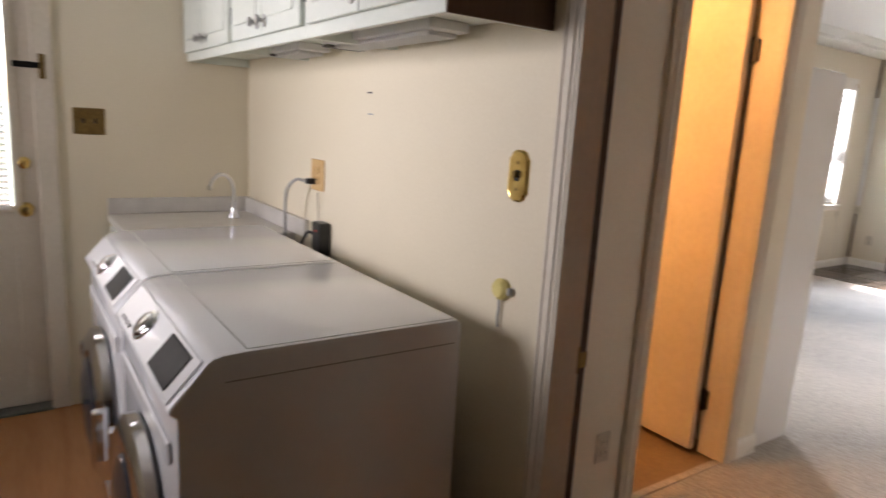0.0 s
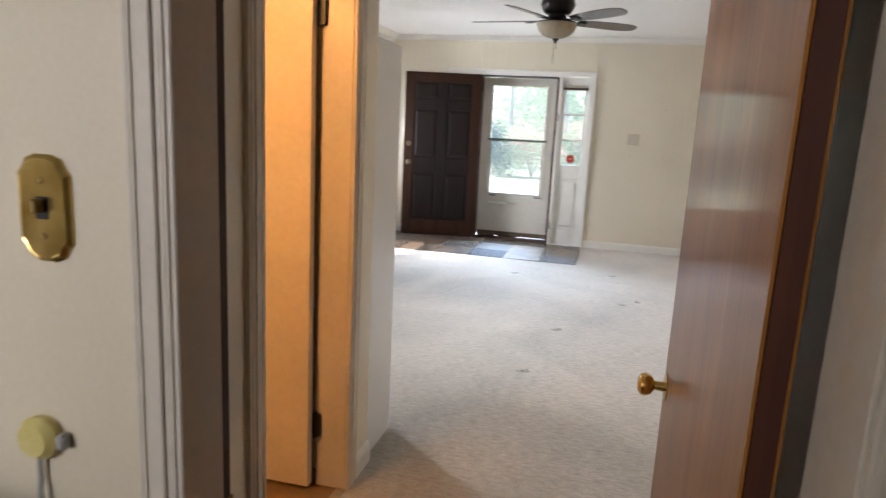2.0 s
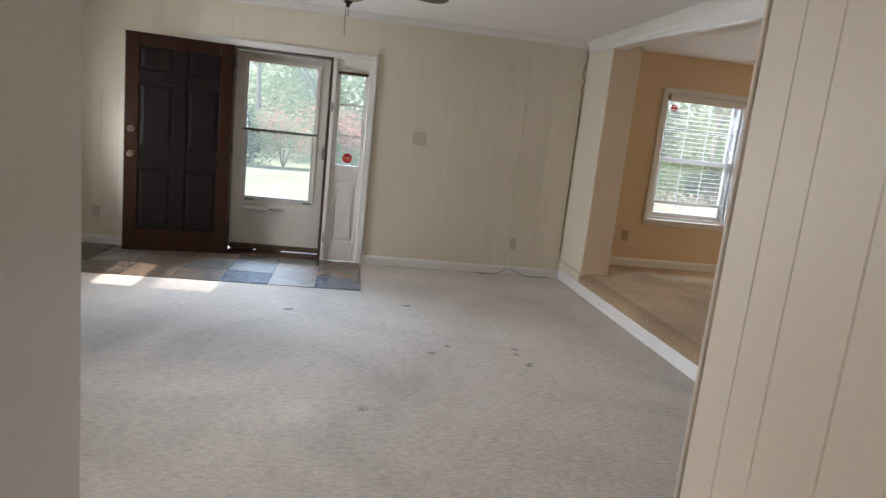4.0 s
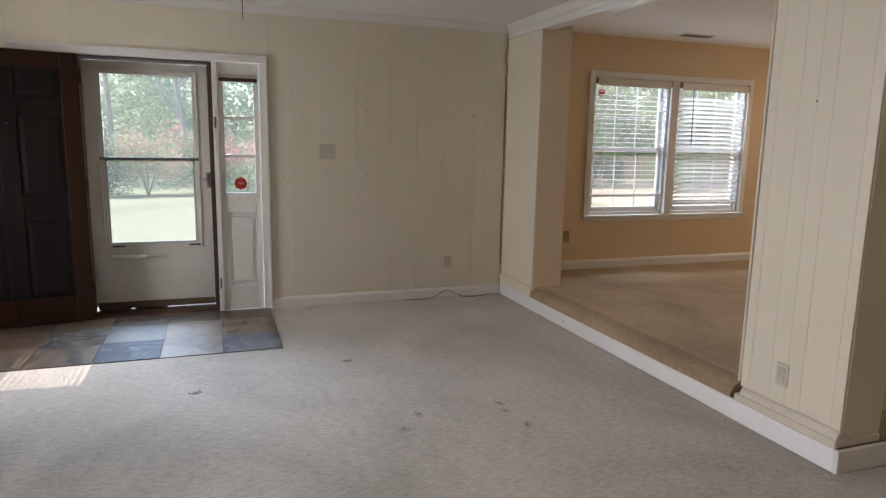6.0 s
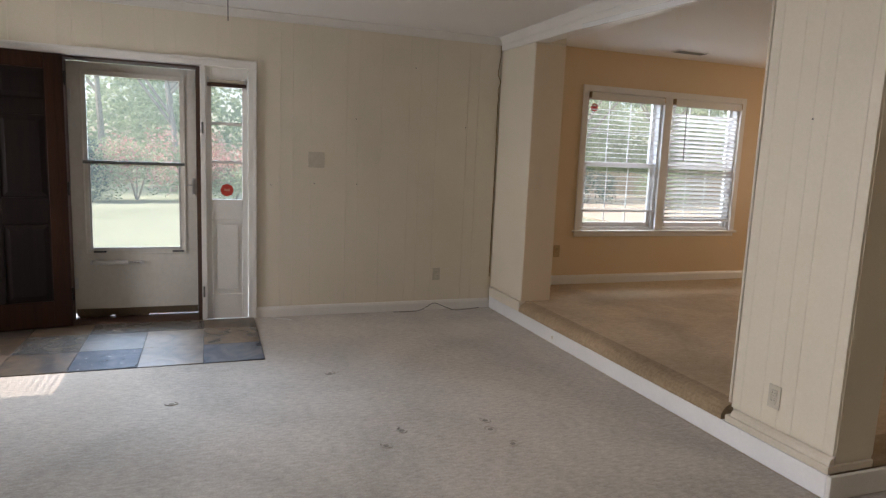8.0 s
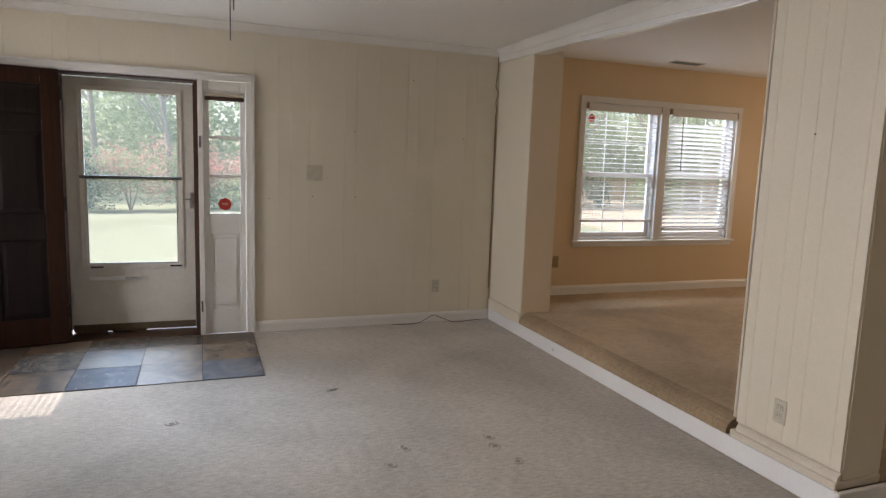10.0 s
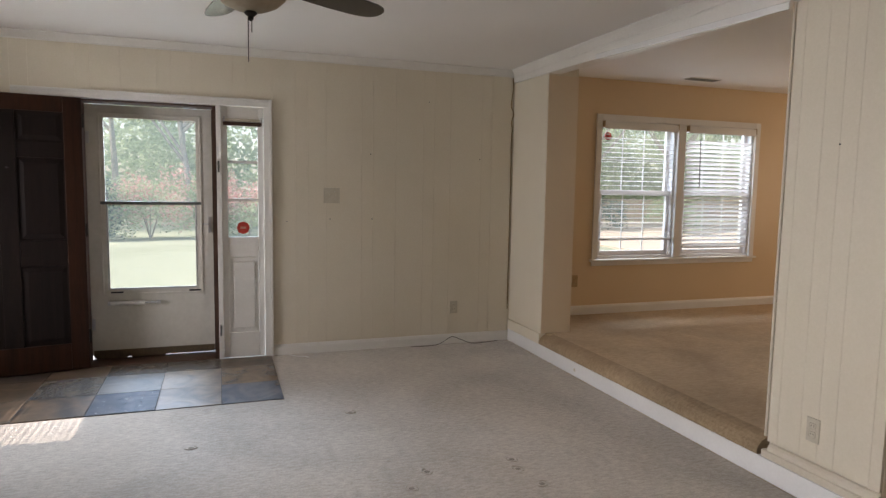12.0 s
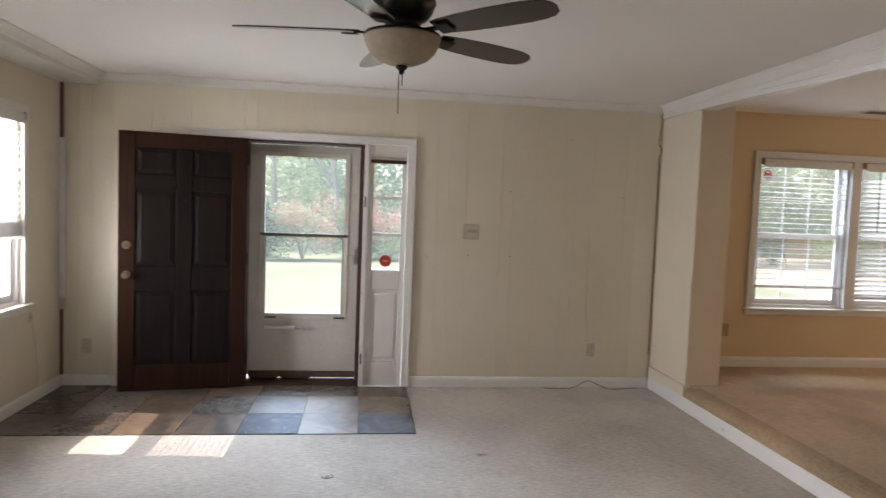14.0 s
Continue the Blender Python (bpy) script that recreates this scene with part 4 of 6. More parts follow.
# ---- windows ----
def double_hung(name, m, w, h, label, grid=True, group=""):
    """A double-hung window in local space: width along y, outside towards +x, sill at z = 0."""
    t = thing(name, m, label, "window", group, "structure")
    f = 0.028
    part("window_frame", bevelled(boxes((0, 0.10, -w / 2, -w / 2 + f, 0, h), (0, 0.10, w / 2 - f, w / 2, 0, h), (0, 0.10, -w / 2 + f + 0.0004, w / 2 - f - 0.0004, h - f, h), (0, 0.10, -w / 2 + f + 0.0004, w / 2 - f - 0.0004, 0, f)), 0.002), VINYLWHITE, t, local=True)
    mid = h * 0.485
    for lower in (True, False):
        x0 = 0.028 if lower else 0.062
        z0, z1 = (f + 0.001, mid + 0.02) if lower else (mid - 0.02, h - f - 0.001)
        s, y = 0.040, w / 2 - f - 0.001
        sash = part("lower_sash" if lower else "upper_sash", bevelled(boxes((x0, x0 + 0.032, -y, -y + s, z0, z1), (x0, x0 + 0.032, y - s, y, z0, z1), (x0, x0 + 0.032, -y + s + 0.0004, y - s - 0.0004, z1 - 0.036, z1), (x0, x0 + 0.032, -y + s + 0.0004, y - s - 0.0004, z0, z0 + 0.045)), 0.002), VINYLWHITE, t, local=True)
        part("pane", boxes((x0 + 0.014, x0 + 0.017, -y + s, y - s, z0 + 0.045, z1 - 0.036)), DUSTY if grid else PANE, sash, local=True)
        if grid:
            n = 3
            for k in range(1, n):
                yy = -y + s + (2 * y - 2 * s) * k / n
                part("glazing_bar", boxes((x0 + 0.0175, x0 + 0.026, yy - 0.0045, yy + 0.0045, z0 + 0.046, z1 - 0.037)), VINYLWHITE, sash, local=True)
            zz = (z0 + z1) / 2
            part("glazing_bar", boxes((x0 + 0.006, x0 + 0.0138, -y + s + 0.001, y - s - 0.001, zz - 0.0045, zz + 0.0045)), VINYLWHITE, sash, local=True)
    return t


def blind(m, w, top, bottom, tilt, label, pitch=0.046, stack=0, wand=False):
    """A slatted blind in local space: width along y, room towards -x, hanging from z = top to z = bottom."""
    t = thing("window_blind", m, label, "blind", "slatted window blinds")
    part("valance", bevelled(boxes((-0.034, -0.024, -w / 2, w / 2, top - 0.07, top)), 0.003), TRIM, t, local=True)
    for e in (-1, 1):
        part("end_bracket", bevelled(boxes((-0.036, 0.02, e * (w / 2 + 0.0005), e * (w / 2 + 0.009), top - 0.052, top + 0.006)), 0.002), TANPLASTIC, t, "tan end bracket", local=True)
    part("headrail", bevelled(boxes((-0.0235, 0.024, -w / 2 + 0.004, w / 2 - 0.004, top - 0.045, top - 0.004)), 0.002), SLATM, t, local=True)
    lift = 0.035 + 0.0062 * stack
    n = int((top - 0.08 - bottom - lift) / pitch)
    me = bpy.data.meshes.new("slat")
    bm = bmesh.new()
    prof = [(-0.022, -0.0012), (-0.011, 0.0012), (0, 0.0020), (0.011, 0.0012), (0.022, -0.0012), (0.022, 0.0002), (0.011, 0.0026), (0, 0.0034), (-0.011, 0.0026), (-0.022, 0.0002)]
    bm = extrude_profile(prof, "y", -w / 2 + 0.006, w / 2 - 0.006)
    bm.to_mesh(me)
    bm.free()
    me.materials.append(SLATM)
    r2 = random.Random(int(w * 1000) + n)
    for i in range(n):
        s = new("slat", me)
        s.matrix_basis = pose(0.006, 0, bottom + lift + pitch * i, 0, tilt + r2.uniform(-2.5, 2.5), 0)
        s.parent = t
    part("bottom_rail", bevelled(boxes((-0.018, 0.03, -w / 2 + 0.004, w / 2 - 0.004, bottom, bottom + 0.022)), 0.003), SLATM, t, local=True)
    for i in range(stack):
        s = new("slat", me)
        s.matrix_basis = pose(0.006, 0, bottom + 0.0245 + 0.0062 * i, 0, r2.uniform(-2, 2), 0)
        s.parent = t
    for y in (-w / 2 + 0.12, w / 2 - 0.12):
        part("ladder_cord", tube([(-0.018, y, bottom + 0.02), (-0.018, y, top - 0.05)], 0.0012, 6), SLATM, t, local=True)
    if wand:
        part("tilt_wand", tube([(-0.03, w / 2 - 0.14, top - 0.06), (-0.032, w / 2 - 0.15, top - 0.62)], 0.004, 8), CORDDARK, t, local=True)
    return t


def area_window_trim(name, x0, x1, y0, y1, z0, z1, face, axis, label):
    c = 0.055
    if axis == "x":
        d = [(face - 0.018, face, y0 - c, y0 + 0.006, z0, z1 + c), (face - 0.018, face, y1 - 0.006, y1 + c, z0, z1 + c), (face - 0.018, face, y0 + 0.0065, y1 - 0.0065, z1 - 0.006, z1 + c)]
        sill = (face - 0.045, face + 0.03, y0 - c - 0.02, y1 + c + 0.02, z0 - 0.022, z0 - 0.0005)
        apron = (face - 0.014, face, y0 - c, y1 + c, z0 - 0.065, z0 - 0.0225)
    else:
        d = [(x0 - c, x0 + 0.006, face - 0.018, face, z0, z1 + c), (x1 - 0.006, x1 + c, face - 0.018, face, z0, z1 + c), (x0 + 0.0065, x1 - 0.0065, face - 0.018, face, z1 - 0.006, z1 + c)]
        sill = (x0 - c - 0.02, x1 + c + 0.02, face - 0.045, face + 0.03, z0 - 0.022, z0 - 0.0005)
        apron = (x0 - c, x1 + c, face - 0.014, face, z0 - 0.065, z0 - 0.0225)
    structure("trim_" + name, bevelled(boxes(*d), 0.002), TRIM, label)
    structure("sill_" + name, bevelled(boxes(sill, apron), 0.003), TRIM, "white window sill and apron")


area_window_trim("den_window", 0, 0, -3.50, -1.60, 0.745, 2.10, FW - 0.0065, "x", "white casing of the double den window")
WZ, WH = 0.747, 1.351
double_hung("window_den", Matrix.Translation((FW + 0.012, -2.052, WZ)), 0.90, WH, "white double-hung window with a glazing grid", True, "double window of the den")
double_hung("window_den", Matrix.Translation((FW + 0.012, -3.048, WZ)), 0.90, WH, "white double-hung window with a glazing grid", True, "double window of the den")
structure("mullion_den", bevelled(boxes((FW - 0.024, FW + 0.11, -2.597, -2.503, WZ, 2.097)), 0.003), TRIM, "white mullion between the den windows")
blind(Matrix.Translation((FW - 0.012, -2.052, 0)), 0.855, 2.085, 0.93, 4, "white slatted blind with open slats, nearly let down")
blind(Matrix.Translation((FW - 0.012, -3.048, 0)), 0.855, 2.085, 0.84, 36, "white slatted blind with half-closed slats", pitch=0.044, wand=True)
st2 = thing("security_sticker", (FW + 0.06, -1.74, 1.96), "red and white octagonal security sticker on the window pane", "sticker")
part("face", lathe([(0, 0), (0.042, 0), (0.042, 0.002), (0, 0.002)], 8, "-x", (FW + 0.085, -1.74, 1.955)), STICKWHITE, st2)
part("printed_ring", lathe([(0.03, 0), (0.041, 0), (0.041, 0.0015), (0.03, 0.0015)], 8, "-x", (FW + 0.0825, -1.74, 1.955)), RED, st2)
part("printed_bar", boxes((FW + 0.0806, FW + 0.0823, -1.766, -1.714, 1.944, 1.967)), RED, st2)

area_window_trim("left_window", 7.06, 7.94, 0, 0, 0.745, 2.08, LW, "y", "white casing of the side window")
double_hung("window_left", Matrix.Translation((7.5, LW + 0.02, 0.747)) @ pose(0, 0, 0, 0, 0, 90), 0.878, 1.331, "white double-hung window with its lower half bare", False)
blind(Matrix.Translation((7.5, LW + 0.0, 0)) @ pose(0, 0, 0, 0, 0, 90), 0.84, 2.075, 1.21, -30, "white slatted blind drawn half way up the side window", stack=16)

# unseen windows inferred from the light: added shades block the sun, lamps give daylight
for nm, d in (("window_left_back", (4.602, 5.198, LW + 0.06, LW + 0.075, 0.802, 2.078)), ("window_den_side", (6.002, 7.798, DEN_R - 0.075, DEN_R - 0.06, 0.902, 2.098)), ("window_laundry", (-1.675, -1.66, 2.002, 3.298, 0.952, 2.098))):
    structure(nm, boxes(d), SLATM, "added white shade shut across an unseen window")
area_lamp("daylight_left", (4.9, LW + 0.05, 1.45), (4.4, 0, 0.1), 0.55, 1.2, LAMP_LEFT, (0.88, 0.95, 1.0), 86)
# lamps added outside the visible side window, door and den window as extra skylight
area_lamp("daylight_side_window", (7.5, LW + 0.42, 1.40), (7.45, 0, 2.3), 0.9, 1.35, LAMP_SIDE, (0.88, 0.95, 1.0))
area_lamp("daylight_front_door", (11.0, 2.2, 3.2), (6.3, 2.2, 0.5), 2.4, 1.2, LAMP_DOOR, (0.50, 0.74, 1.0))
area_lamp("daylight_den_window", (9.75, -2.55, 2.72), (8.5, -2.55, 1.2), 2.0, 1.0, LAMP_DENWIN, (0.70, 0.85, 1.0))
area_lamp("daylight_den", (6.9, DEN_R - 0.05, 1.5), (6.9, 0, 1.4), 1.75, 1.15, LAMP_DEN, (1.0, 0.80, 0.56))
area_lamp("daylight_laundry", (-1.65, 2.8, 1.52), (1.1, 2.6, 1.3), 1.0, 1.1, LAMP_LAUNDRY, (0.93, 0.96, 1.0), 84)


# ---- ceiling fan ----
FX, FY = 5.784, 1.766
FZ = 0.037       # how much higher the motor hangs
fan = thing("ceiling_fan", (FX, FY, CEIL), "dark bronze five-blade ceiling fan with an alabaster bowl light", "ceiling fan")
part("canopy", lathe([(0, 0), (0.075, 0), (0.075, -0.02), (0.06, -0.045), (0.03, -0.06), (0, -0.06)], 32, "z", (FX, FY, CEIL - 0.001)), BRONZE, fan, smooth=True)
part("downrod", lathe([(0, 0), (0.013, 0), (0.013, -0.016), (0, -0.016)], 16, "z", (FX, FY, CEIL - 0.0605)), BRONZE, fan, smooth=True)
part("motor_housing", lathe([(0, 0), (0.05, 0), (0.095, -0.012), (0.125, -0.04), (0.132, -0.075), (0.118, -0.11), (0.10, -0.135), (0.07, -0.15), (0, -0.15)], 36, "z", (FX, FY, 2.385 + FZ)), BRONZE, fan, smooth=True)
part("switch_housing", lathe([(0, 0), (0.07, 0), (0.075, -0.02), (0.06, -0.045), (0, -0.045)], 32, "z", (FX, FY, 2.2345 + FZ)), BRONZE, fan, smooth=True)
part("light_fitter", lathe([(0, 0), (0.12, 0), (0.156, -0.006), (0.158, -0.014), (0, -0.014)], 36, "z", (FX, FY, 2.189 + FZ)), BRONZE, fan, smooth=True)
part("bowl", lathe([(0.153, 0), (0.156, -0.006), (0.150, -0.028), (0.134, -0.058), (0.105, -0.086), (0.065, -0.104), (0.02, -0.112), (0, -0.112), (0, -0.106), (0.06, -0.098), (0.1, -0.08), (0.128, -0.054), (0.144, -0.026), (0.149, -0.004)], 40, "z", (FX, FY, 2.1745 + FZ)), ALABASTER, fan, "cream alabaster glass bowl", smooth=True)
part("finial", lathe([(0, 0), (0.022, 0), (0.026, -0.006), (0.018, -0.014), (0.01, -0.02), (0.012, -0.026), (0.006, -0.034), (0, -0.036)], 20, "z", (FX, FY, 2.0620 + FZ)), BRONZE, fan, smooth=True)
c1 = part("pull_chain", tube([(FX + 0.006, FY - 0.004, 2.03 + FZ), (FX + 0.006, FY - 0.004, 1.985 + FZ)], 0.0022, 6), CORDDARK, fan)
part("pull_chain", tube([(FX - 0.006, FY + 0.01, 2.05 + FZ), (FX - 0.006, FY + 0.01, 1.885 + 0.02)], 0.0022, 6), CORDDARK, fan)
for k in range(5):
    a = radians(83 + 72 * k)
    R = Matrix.Translation((FX, FY, 0)) @ Matrix.Rotation(a, 4, "Z")
    bm = bmesh.new()
    outline = [(0.17, 0.045), (0.22, 0.055), (0.30, 0.064), (0.42, 0.070), (0.55, 0.070), (0.615, 0.064), (0.66, 0.050), (0.682, 0.028), (0.688, 0.0)]
    pts = outline + [(x, -y) for x, y in outline[-2::-1]]
    top = [bm.verts.new((x, y, 0.003)) for x, y in pts]
    bot = [bm.verts.new((x, y, -0.003)) for x, y in pts]
    bm.faces.new(top)
    bm.faces.new(bot[::-1])
    for i in range(len(pts)):
        j = (i + 1) % len(pts)
        bm.faces.new((top[i], bot[i], bot[j], top[j]))
    bmesh.ops.recalc_face_normals(bm, faces=bm.faces[:])
    bm.transform(R @ Matrix.Translation((0, 0, 2.232)) @ Matrix.Rotation(radians(-12), 4, "X"))
    b = part("blade", bm, BLADE, fan)
    bm = boxes((0.085, 0.20, -0.014, 0.014, -0.004, 0.004), (0.18, 0.245, -0.036, 0.036, -0.010, -0.0045))
    bevelled(bm, 0.003)
    bm.transform(R @ Matrix.Translation((0, 0, 2.228)) @ Matrix.Rotation(radians(-12), 4, "X"))
    part("blade_iron", bm, BRONZE, b)


# ---- plates, outlets, cables, nails ----
def outlet(m, label, material=IVORY, w=0.07, h=0.115, n=2, toggles=False, category="outlet"):
    """A wall plate in local space: out of the wall is -x."""
    t = thing("switch_plate" if toggles else "wall_outlet", m, label, category)
    part("plate", bevelled(boxes((-0.006, -0.0003, -w / 2, w / 2, -h / 2, h / 2)), 0.002), material, t, local=True)
    for k in range(n):
        if toggles:
            y = (k - (n - 1) / 2) * 0.046
            part("toggle", bevelled(boxes((-0.018, -0.0063, y - 0.005, y + 0.005, -0.008, 0.012)), 0.002), material, t, local=True)
            for z in (-0.03, 0.03):
                part("screw", lathe([(0, 0), (0.003, 0), (0.003, 0.001), (0, 0.001)], 10, "-x", (-0.0062, y, z)), ALU, t, local=True)
        else:
            z = (k - (n - 1) / 2) * 0.04
            s = part("socket", bevelled(boxes((-0.0085, -0.0063, -0.017, 0.017, z - 0.014, z + 0.014)), 0.003, 2), material, t, local=True)
            for y, q in ((-0.007, 0.009), (0.007, 0.007)):
                part("slot", boxes((-0.0092, -0.0087, y - 0.0012, y + 0.0012, z - 0.002, z - 0.002 + q)), BLACK, s, local=True)
    return t


FR = FW - 0.0066
outlet(Matrix.Translation((FR, 0.997, 1.342)), "beige double light switch plate on the front wall", IVORY, 0.135, 0.13, 2, True, "light switch")
outlet(Matrix.Translation((FR, -0.116, 0.338)), "beige wall outlet above the baseboard")
outlet(Matrix.Translation((FR, 4.075, 0.325)), "beige wall outlet near the room's corner")
outlet(Matrix.Translation((FR, -1.367, 0.535)), "tan wall outlet in the den", TANPLASTIC, 0.07, 0.115)
outlet(Matrix.Translation((5.243, SY - 0.0385, 0.338)) @ pose(0, 0, 0, 0, 0, -90), "grey-beige wall outlet on the panelled column")
outlet(Matrix.Translation((1.82, HL - 0.0004, 0.28)) @ pose(0, 0, 0, 0, 0, 90), "beige wall outlet in the hall")
outlet(Matrix.Translation((8.045, LW - 0.0004, 0.63)) @ pose(0, 0, 0, 0, 0, 90), "small beige cable jack under the side window", IVORY, 0.05, 0.07, 1)
for y, z in ((0.667, 1.697), (-0.338, 1.681), (1.013, 1.143), (1.369, 1.123), (0.651, 1.144), (0.15, 2.162)):
    nl = thing("nail", (FR, y, z), "small dark nail sticking out of the wall boards", "nail", "nails in the front wall")
    part("head", lathe([(0, 0), (0.004, 0), (0.0045, 0.0012), (0.003, 0.003), (0, 0.003)], 10, "-x", (FR - 0.0085, y, z)), BLACK, nl)
    part("shank", lathe([(0, 0), (0.0016, 0), (0.0016, 0.009), (0, 0.009)], 8, "-x", (FR + 0.0005, y, z)), BLACK, nl)
nl = thing("nail", (5.217, SY - 0.038, 1.649), "small dark nail in the panelled column", "nail")
part("head", lathe([(0, 0), (0.003, 0), (0.004, 0.006), (0, 0.007)], 10, "y", (5.217, SY - 0.0385, 1.649)), BLACK, nl)

cable = thing("cable", (8.42, 0.0, 0.002), "thin dark cable lying along the baseboard", "cable")
part("wire", tube(curve_points([(8.47, 0.30, 0.006), (8.46, 0.12, 0.006), (8.47, 0.02, 0.02), (8.46, -0.08, 0.075), (8.45, -0.16, 0.05), (8.44, -0.28, 0.008), (8.46, -0.42, 0.006), (8.49, -0.55, 0.006)]), 0.003, 6), CORDDARK, cable)
cable2 = thing("cable_end", (8.4, 1.3, 0.002), "short loose white cable end on the carpet", "cable")
part("wire", tube(curve_points([(8.49, 1.36, 0.004), (8.43, 1.31, 0.005), (8.40, 1.24, 0.004), (8.36, 1.21, 0.004)]), 0.0025, 6), STICKWHITE, cable2)
cable3 = thing("loose_wire", (8.51, SY + 0.015, 2.42), "thin brown wire hanging loose down the corner", "cable")
part("wire", tube(curve_points([(8.505, SY + 0.006, 2.425), (8.50, SY + 0.006, 2.33), (8.47, SY + 0.030, 2.24), (8.44, SY + 0.050, 2.16), (8.46, SY + 0.014, 2.10), (8.44, SY + 0.044, 2.02), (8.49, SY + 0.010, 1.95), (8.505, SY + 0.01, 1.88), (8.508, SY + 0.006, 1.5), (8.508, SY + 0.006, 0.3)]), 0.0038, 6), OLDBRASS, cable3)
cs = thing("cable_cover", (8.495, LW - 0.01, 0.72), "white plastic cable cover running up the corner", "cable cover")
part("channel", bevelled(boxes((8.484, 8.511, LW - 0.040, LW - 0.0005, 0.72, 1.97)), 0.004), VINYLWHITE, cs)
part("gap_strip_top", boxes((8.492, 8.514, LW - 0.020, LW - 0.0005, 1.9705, 2.396)), CABDARK, cs)
part("gap_strip_bottom", boxes((8.492, 8.514, LW - 0.020, LW - 0.0005, 0.095, 0.62)), CABDARK, cs)
part("plug", bevelled(boxes((8.474, 8.508, LW - 0.045, LW - 0.0005, 0.63, 0.70)), 0.006), IVORY, cs)
jc = thing("jack_wire", (8.05, LW - 0.006, 0.1), "thin beige wire hanging from the cable jack", "cable")
part("wire", tube(curve_points([(8.05, LW - 0.008, 0.595), (8.09, LW - 0.008, 0.45), (8.13, LW - 0.008, 0.28), (8.11, LW - 0.02, 0.16), (8.06, LW - 0.02, 0.10)]), 0.002, 6), IVORY, jc)
vn = thing("ceiling_vent", (8.15, -2.455, CEIL), "dark slotted ceiling vent in the den", "vent")
part("frame", bevelled(boxes((8.09, 8.21, -2.63, -2.28, CEIL - 0.008, CEIL - 0.0005)), 0.002), TRIM, vn)
for k in range(5):
    part("slat", boxes((8.103 + 0.02 * k, 8.117 + 0.02 * k, -2.615, -2.295, CEIL - 0.012, CEIL - 0.0085)), GREYSTEEL, vn)

# marks that furniture left in the carpet: small pressed rings with a raised rim
for x, y, r in ((6.05, 0.925, 0), (5.90, 1.05, 40), (6.06, 0.45, 20), (5.945, 0.47, 200), (7.0, 1.13, 80), (5.76, 0.43, 120), (5.0, 1.53, 95), (4.11, 1.66, 90), (6.7, 2.06, 80)):
    tf = thing("carpet_dent", pose(x, y, 0.0, 0, 0, r), "small pressed dent in the carpet pile", "carpet dent", "furniture dents in the carpet")
    part("rim", tube([((0.030 + 0.005 * math.sin(2.3 * a)) * math.cos(a), 0.026 * math.sin(a), 0.0008) for a in [0.35 * k for k in range(13)]], 0.0042, 6), CARPET, tf, local=True)
    part("hollow", lathe([(0, 0.0008), (0.010, 0.0012), (0.015, 0.0004)], 9, "z"), WORNCARPET, tf, local=True)

# tall cabinet at the end of the hall
tc = thing("tall_cabinet", (3.01, 2.45, 0), "smooth grey-white tall cabinet standing at the hall's end", "cabinet")
part("body", bevelled(boxes((2.862, 3.155, HL + 0.006, 2.76, 0.002, 1.70)), 0.004), WHITE, tc)
part("door", bevelled(boxes((3.156, 3.172, HL + 0.010, 2.756, 0.02, 1.69)), 0.003), WHITE, tc)
part("handle", tube([(3.173, 2.70, 0.9), (3.195, 2.70, 0.91), (3.195, 2.70, 1.19), (3.173, 2.70, 1.2)], 0.006), ALU, tc)

# ---- hall and bathroom doors ----
hd2 = thing("brown_door", (1.30, 1.10, 0), "varnished brown flush wooden door standing open along the hall", "door")
part("face_sheet", bevelled(boxes((1.277, 2.053, 1.120, 1.125, 0.012, 2.025)), 0.001), DOORBROWN, hd2)
part("face_sheet", bevelled(boxes((1.277, 2.053, 1.0865, 1.0915, 0.012, 2.025)), 0.001), DOORBROWN, hd2)
part("core", boxes((1.275, 2.055, 1.0918, 1.1197, 0.011, 2.026)), EDGEWOOD, hd2, "dark red-brown door edge")
for s, nm in ((1, "knob"), (-1, "knob")):
    f = 1.1253 if s > 0 else 1.0862
    d = 1.0 if s > 0 else 0.4
    k = part(nm, lathe([(0.012, 0.004), (0.010, 0.026 * d), (0.022, 0.034 * d), (0.027, 0.046 * d), (0.025, 0.056 * d), (0.016, 0.063 * d), (0, 0.065 * d)], 20, "y" if s > 0 else "-y", (2.008, f, 0.82)), BRASS, hd2, "polished brass knob", smooth=True)
    part("rose", lathe([(0, 0), (0.032, 0), (0.032, 0.003), (0.02, 0.006), (0, 0.006)], 20, "y" if s > 0 else "-y", (2.008, f, 0.82)), BRASS, k, smooth=True)
for z in (0.2, 1.75):
    part("hinge", boxes((1.2735, 1.2748, 1.092, 1.119, z, z + 0.09)), OLDBRASS, hd2)
bd = thing("bathroom_door", (2.59, 2.29, 0), "cream painted flush bathroom door standing open", "door")
part("leaf", bevelled(boxes((2.562, 2.598, 2.287, 2.905, 0.018, 2.012)), 0.002), OFFWHITE, bd)
for z in (0.212, 1.70):
    h = part("hinge", boxes((2.5985, 2.6135, 2.258, 2.285, z, z + 0.085)), BRONZE, bd, "dark bronze hinge")
    part("pin", lathe([(0, 0), (0.007, 0), (0.007, 0.1), (0, 0.1)], 12, "z", (2.604, 2.276, z - 0.008)), BRONZE, h)
part("knob", lathe([(0.025, 0), (0.012, 0.006), (0.01, 0.03), (0.025, 0.04), (0.026, 0.052), (0, 0.06)], 18, "-x", (2.5616, 2.85, 0.92)), BRASS, bd, smooth=True)
bl2 = thing("bathroom_light", (1.45, 2.70, CEIL), "round ceiling light glowing warm in the bathroom", "ceiling light")
